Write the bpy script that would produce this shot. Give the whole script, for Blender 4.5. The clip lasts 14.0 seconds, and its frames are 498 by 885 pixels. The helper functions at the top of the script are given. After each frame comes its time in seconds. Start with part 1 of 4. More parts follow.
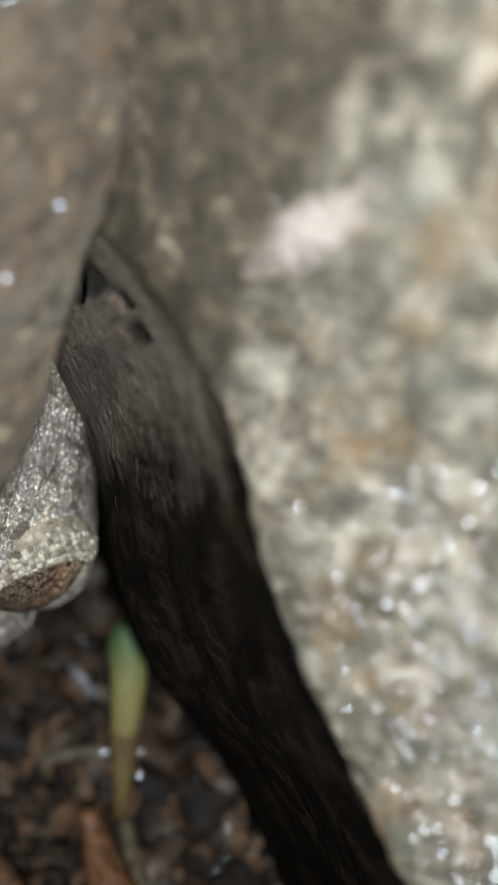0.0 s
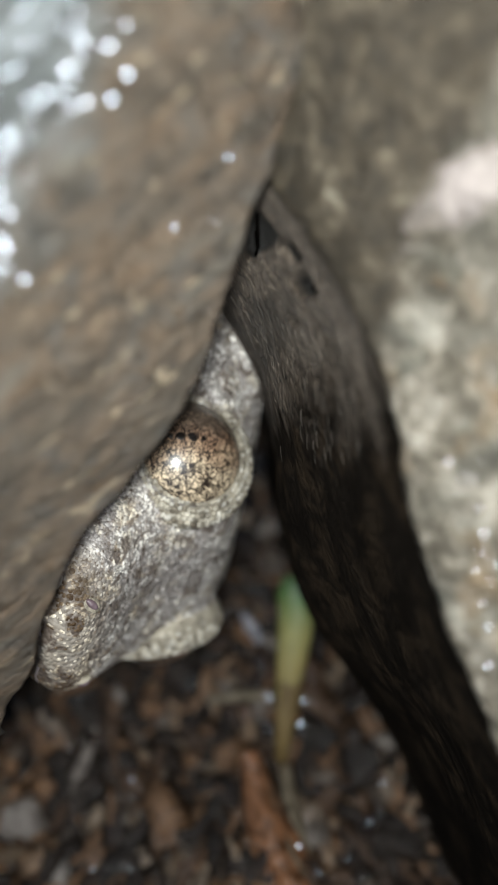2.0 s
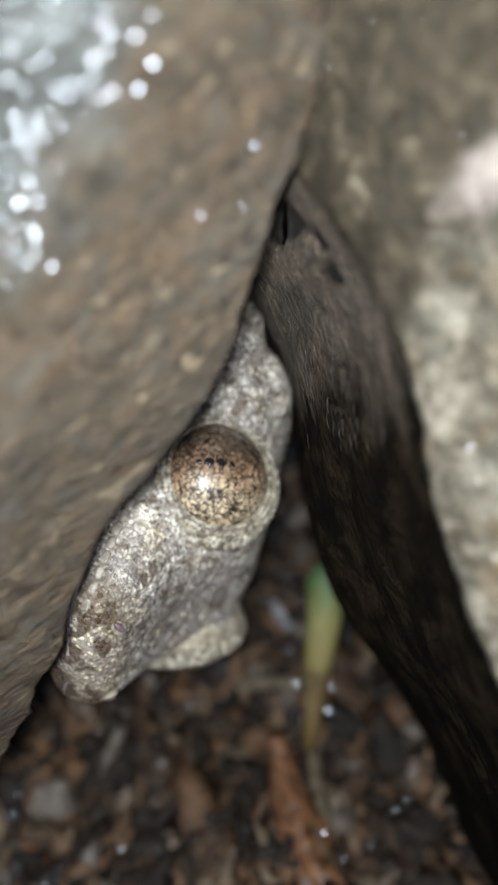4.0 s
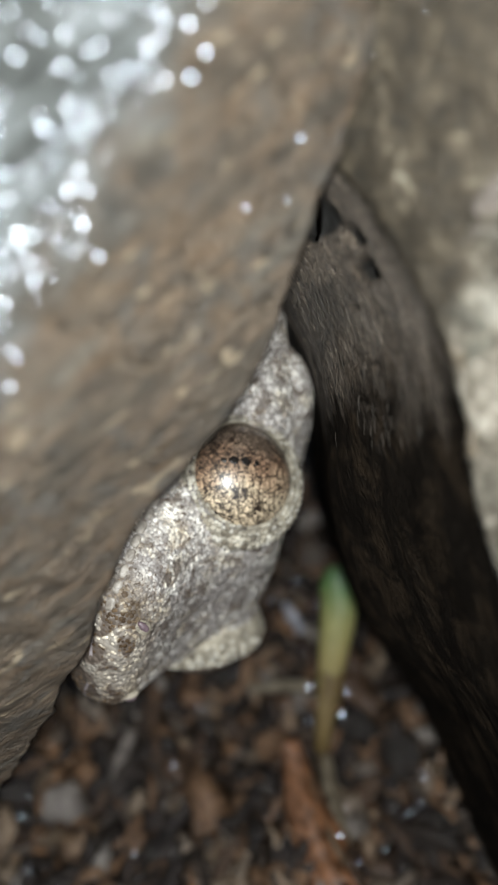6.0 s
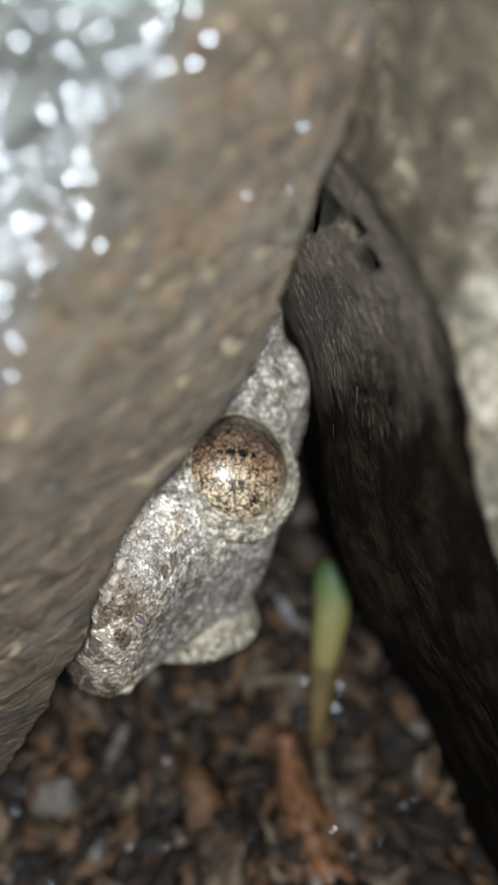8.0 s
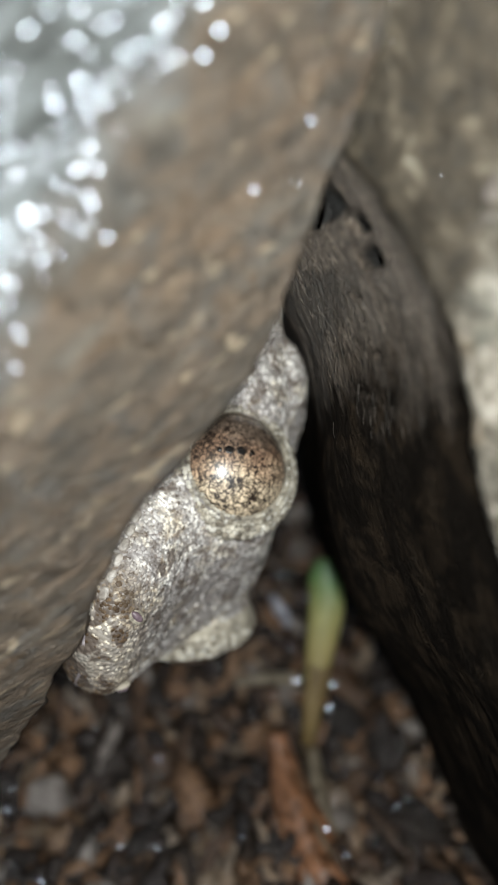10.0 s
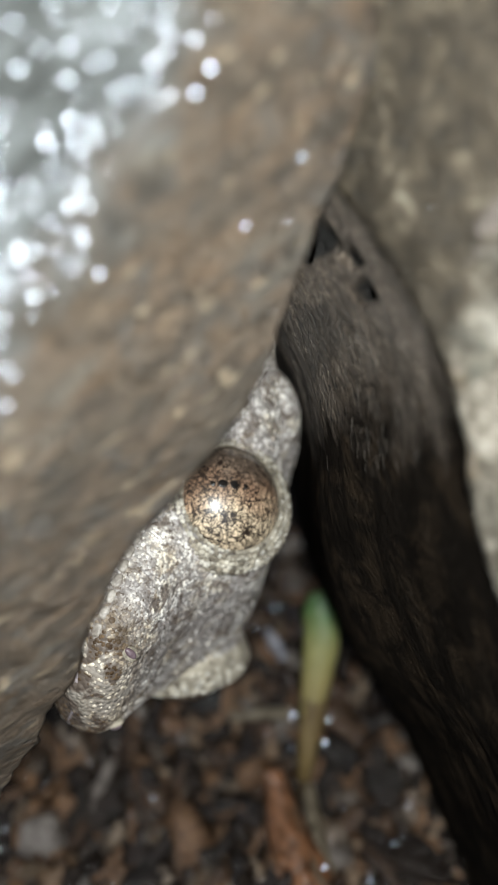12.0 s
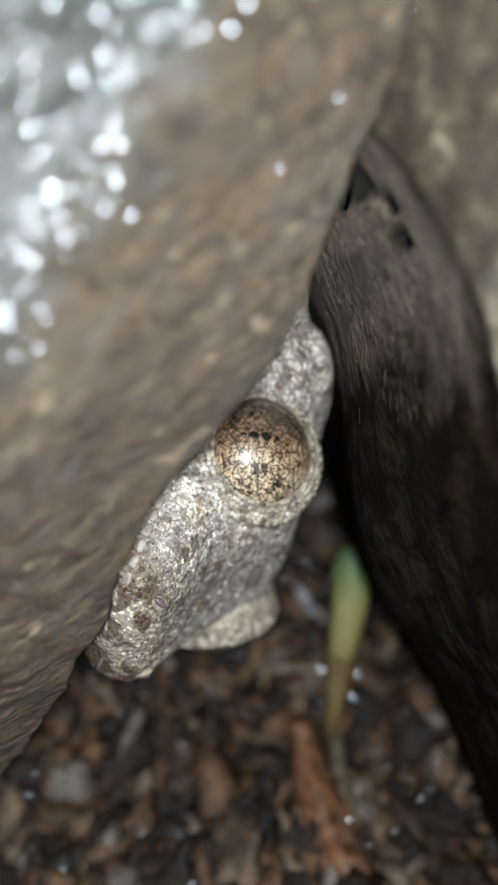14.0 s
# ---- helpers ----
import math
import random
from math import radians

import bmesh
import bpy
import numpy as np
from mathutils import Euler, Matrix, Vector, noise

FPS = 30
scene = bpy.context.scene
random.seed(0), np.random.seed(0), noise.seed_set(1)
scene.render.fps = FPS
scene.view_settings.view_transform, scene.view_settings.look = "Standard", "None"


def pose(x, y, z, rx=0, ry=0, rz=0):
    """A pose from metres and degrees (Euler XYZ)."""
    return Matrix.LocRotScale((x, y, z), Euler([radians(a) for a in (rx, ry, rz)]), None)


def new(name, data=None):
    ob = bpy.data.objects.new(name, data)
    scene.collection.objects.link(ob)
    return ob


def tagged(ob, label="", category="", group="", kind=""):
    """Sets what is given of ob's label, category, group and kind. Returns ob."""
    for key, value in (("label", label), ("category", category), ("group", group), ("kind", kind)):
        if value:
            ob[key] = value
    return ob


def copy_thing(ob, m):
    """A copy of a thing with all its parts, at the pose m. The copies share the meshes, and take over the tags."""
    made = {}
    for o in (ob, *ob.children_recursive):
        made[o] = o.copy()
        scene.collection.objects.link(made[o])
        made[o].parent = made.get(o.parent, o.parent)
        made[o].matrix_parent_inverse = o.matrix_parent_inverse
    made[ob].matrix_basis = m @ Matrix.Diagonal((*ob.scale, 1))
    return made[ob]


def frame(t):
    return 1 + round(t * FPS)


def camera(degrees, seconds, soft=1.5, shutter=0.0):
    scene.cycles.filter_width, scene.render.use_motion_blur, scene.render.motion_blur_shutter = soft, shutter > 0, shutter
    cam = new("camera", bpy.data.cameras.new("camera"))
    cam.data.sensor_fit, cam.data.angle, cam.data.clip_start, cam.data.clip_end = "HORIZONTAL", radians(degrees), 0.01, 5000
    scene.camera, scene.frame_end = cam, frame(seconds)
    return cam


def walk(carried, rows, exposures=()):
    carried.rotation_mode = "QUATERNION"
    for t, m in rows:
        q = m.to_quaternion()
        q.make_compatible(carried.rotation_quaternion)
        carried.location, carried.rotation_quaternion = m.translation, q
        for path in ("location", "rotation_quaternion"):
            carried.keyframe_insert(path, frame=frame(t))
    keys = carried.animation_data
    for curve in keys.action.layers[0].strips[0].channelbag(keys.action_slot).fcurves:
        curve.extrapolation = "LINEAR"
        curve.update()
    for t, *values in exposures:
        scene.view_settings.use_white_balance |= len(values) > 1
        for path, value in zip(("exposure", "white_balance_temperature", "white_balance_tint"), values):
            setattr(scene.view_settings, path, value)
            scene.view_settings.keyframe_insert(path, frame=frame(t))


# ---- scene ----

MM = 0.001
TILT = 45.0
# The crevice's own frame in millimetres: x across, y into the crevice, z up its face; the camera looks along y.
SITE = pose(0, 0, 0.072, -TILT) @ Matrix.Scale(MM, 4)


def site_pose(m):
    """A pose given in the crevice's frame (millimetres), as a pose in the world (metres)."""
    loc = SITE @ m.translation
    return Matrix.Translation(loc) @ (SITE.to_3x3().normalized() @ m.to_3x3().normalized()).to_4x4()


def turned(x, y, z, yaw, pitch, roll):
    m = Matrix.Translation((x, y, z)) @ Matrix.Rotation(radians(yaw), 4, "Z") @ Matrix.Rotation(radians(90 + pitch), 4, "X")
    return m @ Matrix.Rotation(radians(roll), 4, "Z")


# ---- camera ----
cam = camera(27.0, 14.0, soft=1.35)
cam.data.dof.use_dof = True
cam.data.dof.focus_distance = 0.0499
cam.data.dof.aperture_fstop = 43.0
cam.data.dof.aperture_blades = 0
ROWS = [
    (0, 0.50, 0.85, 1.57, -11.19, 0.33, -3.50),
    (0.5, 0.96, 0.45, 1.70, -4.40, 0.87, -2.41),
    (1, 1.94, 0.13, 1.24, -3.71, 0.02, -2.14),
    (1.5, 2.03, -0.11, 1.19, -2.39, -0.84, -1.22),
    (2, 1.94, -0.24, 0.87, -0.23, -1.10, -0.70),
    (2.5, 2.71, -0.56, 1.03, 0.47, -1.62, -0.82),
    (3, 2.77, -0.79, 0.88, 1.99, -1.66, -0.28),
    (5.5, 1.08, -0.46, 0.34, 1.28, -1.25, -0.08),
    (6, 0.50, -0.41, 0.22, 1.19, -1.16, 0.15),
    (6.5, 0.00, -0.00, 0.00, 1.24, -1.05, 0.06),
    (7, -0.13, -0.04, -0.10, -0.24, -0.93, 0.04),
    (7.5, -0.09, -0.18, -0.08, 0.07, -1.02, 0.11),
    (8, -0.05, -0.25, -0.03, 0.42, -1.33, 0.15),
    (10.5, -0.67, 0.18, -0.31, -0.31, -1.33, 0.79),
    (11, -0.58, 0.42, -0.41, -0.04, -0.52, 0.68),
    (11.5, -0.62, 0.22, -0.07, -1.36, -0.19, 0.43),
    (12, -0.62, 0.21, 0.02, -0.59, 0.33, 0.38),
    (12.5, -0.75, 0.15, -0.14, -0.91, 0.35, 0.40),
    (13, -0.81, 0.62, -0.14, -0.85, -0.44, 0.85),
    (13.5, -0.83, 0.28, -0.58, -0.57, -1.06, 1.08),
    (14, -0.63, 0.48, -0.51, 1.09, -1.80, 1.04),
]
walk(cam, [(t, site_pose(turned(x, y, z, a, b, c))) for t, x, y, z, a, b, c in ROWS],
     exposures=[(0, -0.14), (0.5, -0.04), (1.5, -0.07), (3, -0.03), (5.5, 0.03), (8.0, 0.05), (11, 0.08), (14, 0.06)])

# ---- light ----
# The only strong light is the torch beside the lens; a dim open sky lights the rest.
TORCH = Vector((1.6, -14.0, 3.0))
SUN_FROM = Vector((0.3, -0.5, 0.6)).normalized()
world = bpy.data.worlds.new("sky")
world.use_nodes = True
scene.world = world
wn = world.node_tree.nodes
sky = wn.new("ShaderNodeTexSky")
sky.sky_type, sky.sun_disc = "NISHITA", False
sky.sun_elevation = math.asin(SUN_FROM.z)
sky.sun_rotation = math.atan2(SUN_FROM.x, SUN_FROM.y)
world.node_tree.links.new(sky.outputs[0], wn["Background"].inputs[0])
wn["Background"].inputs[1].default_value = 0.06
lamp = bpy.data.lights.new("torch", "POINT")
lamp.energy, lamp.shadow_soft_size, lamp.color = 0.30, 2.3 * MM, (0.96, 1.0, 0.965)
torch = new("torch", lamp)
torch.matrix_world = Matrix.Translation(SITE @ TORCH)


# ---- materials ----
def material(name, rough=0.6, metal=0.0):
    mat = bpy.data.materials.new(name)
    mat.use_nodes = True
    nt = mat.node_tree
    b = nt.nodes["Principled BSDF"]
    b.inputs["Roughness"].default_value = rough
    b.inputs["Metallic"].default_value = metal
    return mat, nt, b


def node(nt, kind, **sockets):
    n = nt.nodes.new(kind)
    for k, v in sockets.items():
        n.inputs[k.replace("_", " ")].default_value = v
    return n


def coords(nt, scale, stretch=(1, 1, 1), turn=(0, 0, 0)):
    """Object coordinates in units of 1/scale metres, turned and then stretched."""
    tc = nt.nodes.new("ShaderNodeTexCoord")
    out = tc.outputs["Object"]
    if any(turn):
        rot = nt.nodes.new("ShaderNodeMapping")
        rot.inputs["Rotation"].default_value = [radians(a) for a in turn]
        nt.links.new(out, rot.inputs["Vector"])
        out = rot.outputs[0]
    mp = nt.nodes.new("ShaderNodeMapping")
    mp.inputs["Scale"].default_value = [scale * s for s in stretch]
    nt.links.new(out, mp.inputs["Vector"])
    return mp.outputs[0]


def noise_tex(nt, vec, scale=1.0, detail=5.0, rough=0.6, distort=0.0):
    n = nt.nodes.new("ShaderNodeTexNoise")
    n.inputs["Scale"].default_value = scale
    n.inputs["Detail"].default_value = detail
    n.inputs["Roughness"].default_value = rough
    n.inputs["Distortion"].default_value = distort
    nt.links.new(vec, n.inputs["Vector"])
    return n.outputs["Fac"]


def ramp(nt, fac, stops):
    r = nt.nodes.new("ShaderNodeValToRGB")
    el = r.color_ramp.elements
    while len(el) < len(stops):
        el.new(0.5)
    for e, (p, c) in zip(el, stops):
        e.position, e.color = p, (c, c, c, 1) if isinstance(c, (int, float)) else (*c, 1)
    nt.links.new(fac, r.inputs[0])
    return r.outputs[0]


def mix(nt, fac, a, b, mode="MIX"):
    m = nt.nodes.new("ShaderNodeMix")
    m.data_type, m.blend_type = "RGBA", mode
    for k, v in ((0, fac), (6, a), (7, b)):
        if isinstance(v, (int, float)):
            m.inputs[k].default_value = v
        elif isinstance(v, tuple):
            m.inputs[k].default_value = (*v, 1)
        else:
            nt.links.new(v, m.inputs[k])
    return m.outputs[2]


def bump(nt, b, height, strength, distance, under=None):
    n = nt.nodes.new("ShaderNodeBump")
    n.inputs["Strength"].default_value = strength
    n.inputs["Distance"].default_value = distance
    nt.links.new(height, n.inputs["Height"])
    if under is not None:
        nt.links.new(under, n.inputs["Normal"])
    nt.links.new(n.outputs[0], b.inputs["Normal"])
    return n.outputs[0]


def voronoi(nt, vec, scale, feature="F1", out="Distance"):
    v = nt.nodes.new("ShaderNodeTexVoronoi")
    v.feature = feature
    v.inputs["Scale"].default_value = scale
    nt.links.new(vec, v.inputs["Vector"])
    return v.outputs[out]


def axis_of(nt, vec, axis):
    sep = nt.nodes.new("ShaderNodeSeparateXYZ")
    nt.links.new(vec, sep.inputs[0])
    return sep.outputs[axis]


def maths(nt, op, a, b=0.0, c=0.0):
    n = nt.nodes.new("ShaderNodeMath")
    n.operation = op
    for k, v in enumerate((a, b, c)):
        if isinstance(v, (int, float)):
            n.inputs[k].default_value = v
        else:
            nt.links.new(v, n.inputs[k])
    return n.outputs[0]


def rock_left_material():
    mat, nt, b = material("brown_wet_stone", 0.55)
    v = coords(nt, 1000.0, (1, 1, 1))
    w = coords(nt, 1000.0, (0.45, 1.0, 1.45), (0, 36, 0))
    big = noise_tex(nt, w, 0.34, 4, 0.6, 0.8)
    mid = noise_tex(nt, w, 0.95, 4, 0.6, 0.6)
    fine = noise_tex(nt, w, 2.4, 6, 0.65, 0.3)
    c = ramp(nt, big, [(0.34, (0.068, 0.056, 0.042)), (0.45, (0.112, 0.086, 0.062)), (0.54, (0.15, 0.108, 0.074)), (0.64, (0.142, 0.124, 0.10)), (0.74, (0.185, 0.165, 0.135))])
    c = mix(nt, ramp(nt, mid, [(0.36, 0.25), (0.50, 1.0)]), (0.036, 0.028, 0.02), c)
    c = mix(nt, ramp(nt, fine, [(0.3, 0.4), (0.62, 1.0)]), (0.03, 0.025, 0.02), c)
    warm = noise_tex(nt, w, 0.62, 4, 0.6, 0.6)
    c = mix(nt, ramp(nt, warm, [(0.54, 0.0), (0.68, 0.5)]), c, (0.18, 0.114, 0.066))
    grey = noise_tex(nt, v, 0.5, 4, 0.6, 0.8)
    c = mix(nt, ramp(nt, grey, [(0.36, 0.6), (0.46, 0.0)]), c, (0.085, 0.079, 0.071))
    specks = noise_tex(nt, w, 1.15, 3, 0.55, 0.4)
    c = mix(nt, ramp(nt, specks, [(0.62, 0.0), (0.71, 0.85)]), c, (0.34, 0.27, 0.185))
    # grey-green crust on the upper shoulder, its bluish glow painted into the tone
    x, z = axis_of(nt, v, 0), axis_of(nt, v, 2)
    line = maths(nt, "ADD", maths(nt, "MULTIPLY", x, -1.0), maths(nt, "MULTIPLY", z, 0.62))
    line = maths(nt, "ADD", line, maths(nt, "MULTIPLY", noise_tex(nt, v, 0.35, 4, 0.6), 6.0))
    pale_area = nt.nodes.new("ShaderNodeMapRange")
    pale_area.inputs["From Min"].default_value, pale_area.inputs["From Max"].default_value = 11.6, 14.0
    nt.links.new(line, pale_area.inputs["Value"])
    pale = ramp(nt, mid, [(0.33, (0.045, 0.047, 0.045)), (0.47, (0.105, 0.112, 0.110)), (0.62, (0.19, 0.205, 0.212))])
    c = mix(nt, pale_area.outputs[0], c, pale)
    nt.links.new(c, b.inputs["Base Color"])
    nt.links.new(ramp(nt, mid, [(0.3, 0.40), (0.7, 0.65)]), b.inputs["Roughness"])
    bump(nt, b, fine, 0.9, 0.0005)
    return mat


def rock_right_material():
    mat, nt, b = material("pale_lichen_stone", 0.6)
    v = coords(nt, 1000.0)
    big = noise_tex(nt, v, 0.20, 4, 0.55, 0.6)
    mid = noise_tex(nt, v, 0.85, 5, 0.68, 0.5)
    fine = noise_tex(nt, v, 2.2, 6, 0.65)
    c = ramp(nt, mid, [(0.32, (0.040, 0.032, 0.022)), (0.43, (0.098, 0.084, 0.062)), (0.52, (0.205, 0.178, 0.14)), (0.63, (0.40, 0.362, 0.305)), (0.76, (0.27, 0.25, 0.21))])
    c = mix(nt, ramp(nt, big, [(0.48, 0.0), (0.64, 0.4)]), c, (0.17, 0.172, 0.15))
    warm = noise_tex(nt, v, 0.45, 3, 0.5)
    c = mix(nt, ramp(nt, warm, [(0.56, 0.0), (0.70, 0.6)]), c, (0.24, 0.15, 0.07))
    # darker olive-brown tone toward the upper left, with a ragged border
    x, z = axis_of(nt, v, 0), axis_of(nt, v, 2)
    line = maths(nt, "SUBTRACT", x, maths(nt, "MULTIPLY", z, 0.46))
    line = maths(nt, "ADD", line, maths(nt, "MULTIPLY", noise_tex(nt, v, 0.3, 5, 0.6), 5.0))
    pale_area = nt.nodes.new("ShaderNodeMapRange")
    pale_area.inputs["From Min"].default_value, pale_area.inputs["From Max"].default_value = 6.9, 8.8
    nt.links.new(line, pale_area.inputs["Value"])
    olive_tone = ramp(nt, mid, [(0.32, (0.018, 0.014, 0.009)), (0.46, (0.046, 0.035, 0.022)), (0.57, (0.082, 0.064, 0.042)), (0.66, (0.15, 0.122, 0.083)), (0.74, (0.32, 0.30, 0.24))])
    green = noise_tex(nt, v, 0.5, 4, 0.6, 0.4)
    c = mix(nt, ramp(nt, green, [(0.54, 0.0), (0.66, 0.45)]), c, (0.15, 0.165, 0.14))
    c = mix(nt, pale_area.outputs[0], olive_tone, c)
    # a ragged pinkish-white vein of quartz at the pale area's upper border
    dx, dz = maths(nt, "SUBTRACT", x, 9.3), maths(nt, "SUBTRACT", z, 8.4)
    along = maths(nt, "ADD", maths(nt, "MULTIPLY", dx, 0.36), maths(nt, "MULTIPLY", dz, 0.20))
    across = maths(nt, "SUBTRACT", maths(nt, "MULTIPLY", dz, 0.85), maths(nt, "MULTIPLY", dx, 0.45))
    away = maths(nt, "SQRT", maths(nt, "ADD", maths(nt, "MULTIPLY", along, along), maths(nt, "MULTIPLY", across, across)))
    away = maths(nt, "ADD", away, maths(nt, "MULTIPLY", maths(nt, "SUBTRACT", noise_tex(nt, v, 0.7, 5, 0.65, 0.8), 0.5), 2.6))
    c = mix(nt, ramp(nt, away, [(0.35, 0.85), (1.0, 0.0)]), c, (0.52, 0.45, 0.43))
    c = mix(nt, ramp(nt, fine, [(0.3, 0.5), (0.6, 1.0)]), (0.045, 0.037, 0.027), c)
    nt.links.new(c, b.inputs["Base Color"])
    bump(nt, b, fine, 0.8, 0.0004)
    return mat


def wood_material():
    mat, nt, b = material("dark_rotten_wood", 0.5)
    v = coords(nt, 1000.0)
    grain = noise_tex(nt, coords(nt, 1000.0, (3.0, 3.0, 0.7), (6, 0, 0)), 1.0, 6, 0.68, 0.5)
    fibre = noise_tex(nt, coords(nt, 1000.0, (6.5, 6.5, 1.3), (6, 0, 0)), 1.0, 4, 0.6, 0.3)
    big = noise_tex(nt, v, 0.22, 3, 0.5, 0.5)
    c = ramp(nt, grain, [(0.34, (0.055, 0.040, 0.029)), (0.5, (0.125, 0.096, 0.073)), (0.7, (0.21, 0.167, 0.132))])
    dash = noise_tex(nt, coords(nt, 1000.0, (5.2, 5.2, 1.9), (5, 0, 0)), 1.0, 4, 0.65, 0.5)
    patch = ramp(nt, noise_tex(nt, v, 0.3, 3, 0.5, 0.4), [(0.42, 0.15), (0.58, 1.0)])
    c = mix(nt, maths(nt, "MULTIPLY", patch, ramp(nt, dash, [(0.57, 0.0), (0.64, 0.9)])), c, (0.44, 0.36, 0.285))
    c = mix(nt, ramp(nt, dash, [(0.36, 0.95), (0.43, 0.0)]), c, (0.005, 0.004, 0.003))
    c = mix(nt, ramp(nt, fibre, [(0.32, 0.5), (0.5, 1.0)]), (0.016, 0.012, 0.009), c)
    c = mix(nt, ramp(nt, big, [(0.36, 0.3), (0.52, 1.0)]), (0.022, 0.017, 0.013), c)
    # shade along the shoulder painted in as olive-brown, with a ragged edge
    rim = nt.nodes.new("ShaderNodeAttribute")
    rim.attribute_name = "inward"
    shoulder_shade = maths(nt, "ADD", rim.outputs["Fac"], maths(nt, "MULTIPLY", noise_tex(nt, v, 0.45, 5, 0.65, 0.6), 3.2))
    c = mix(nt, ramp(nt, maths(nt, "MULTIPLY", shoulder_shade, 0.25), [(0.40, 0.9), (0.72, 0.0)]), c, mix(nt, ramp(nt, grain, [(0.4, 0.0), (0.6, 1.0)]), (0.026, 0.019, 0.012), (0.072, 0.055, 0.037)))
    # inner shade of the worm holes put into the colour as black
    pit_attr = nt.nodes.new("ShaderNodeAttribute")
    pit_attr.attribute_name = "pit_shade"
    c = mix(nt, ramp(nt, pit_attr.outputs["Fac"], [(0.25, 0.0), (0.65, 1.0)]), c, (0.006, 0.0045, 0.0035))
    # shade of the lower end painted in as near-black, with a ragged edge
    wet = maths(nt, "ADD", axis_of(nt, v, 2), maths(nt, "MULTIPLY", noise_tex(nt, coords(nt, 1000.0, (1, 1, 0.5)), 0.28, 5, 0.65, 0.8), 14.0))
    shade_fade = nt.nodes.new("ShaderNodeMapRange")
    shade_fade.inputs["From Min"].default_value, shade_fade.inputs["From Max"].default_value = 6.5, 12.0
    nt.links.new(wet, shade_fade.inputs["Value"])
    c = mix(nt, shade_fade.outputs[0], mix(nt, 0.95, c, mix(nt, ramp(nt, noise_tex(nt, v, 0.4, 5, 0.65, 0.6), [(0.47, 0.0), (0.62, 1.0)]), (0.004, 0.003, 0.0023), (0.026, 0.018, 0.0115))), c)
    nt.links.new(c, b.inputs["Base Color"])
    nt.links.new(ramp(nt, shade_fade.outputs[0], [(0.0, 0.03), (1.0, 0.4)]), b.inputs["Specular IOR Level"])
    nt.links.new(ramp(nt, shade_fade.outputs[0], [(0.0, 0.85), (1.0, 0.5)]), b.inputs["Roughness"])
    bump(nt, b, maths(nt, "ADD", grain, maths(nt, "MULTIPLY", dash, 0.8)), 0.9, 0.0007)
    return mat


def soil_material():
    mat, nt, b = material("wet_dark_soil", 0.45)
    v = coords(nt, 1000.0)
    n1 = noise_tex(nt, v, 0.3, 8, 0.65)
    c = ramp(nt, n1, [(0.3, (0.014, 0.009, 0.007)), (0.55, (0.05, 0.034, 0.024)), (0.75, (0.11, 0.08, 0.058))])
    nt.links.new(c, b.inputs["Base Color"])
    bump(nt, b, n1, 0.8, 0.001)
    return mat


def crumb_material(name, stops, rough):
    """Loose pieces: each island has its own tone."""
    mat, nt, b = material(name, rough)
    geo = nt.nodes.new("ShaderNodeNewGeometry")
    c = ramp(nt, geo.outputs["Random Per Island"], stops)
    n1 = noise_tex(nt, coords(nt, 1000.0), 1.6, 7, 0.72, 0.4)
    c = mix(nt, ramp(nt, n1, [(0.34, 0.25), (0.62, 1.0)]), (0.02, 0.014, 0.01), c)
    nt.links.new(c, b.inputs["Base Color"])
    bump(nt, b, n1, 0.7, 0.0004)
    return mat


def plain_grained(name, low, high, scale, rough=0.5, stretch=(1, 1, 1), strength=0.5, dist=0.0002):
    mat, nt, b = material(name, rough)
    n1 = noise_tex(nt, coords(nt, 1000.0, stretch), scale, 5, 0.6, 0.3)
    nt.links.new(ramp(nt, n1, [(0.3, low), (0.7, high)]), b.inputs["Base Color"])
    bump(nt, b, n1, strength, dist)
    return mat


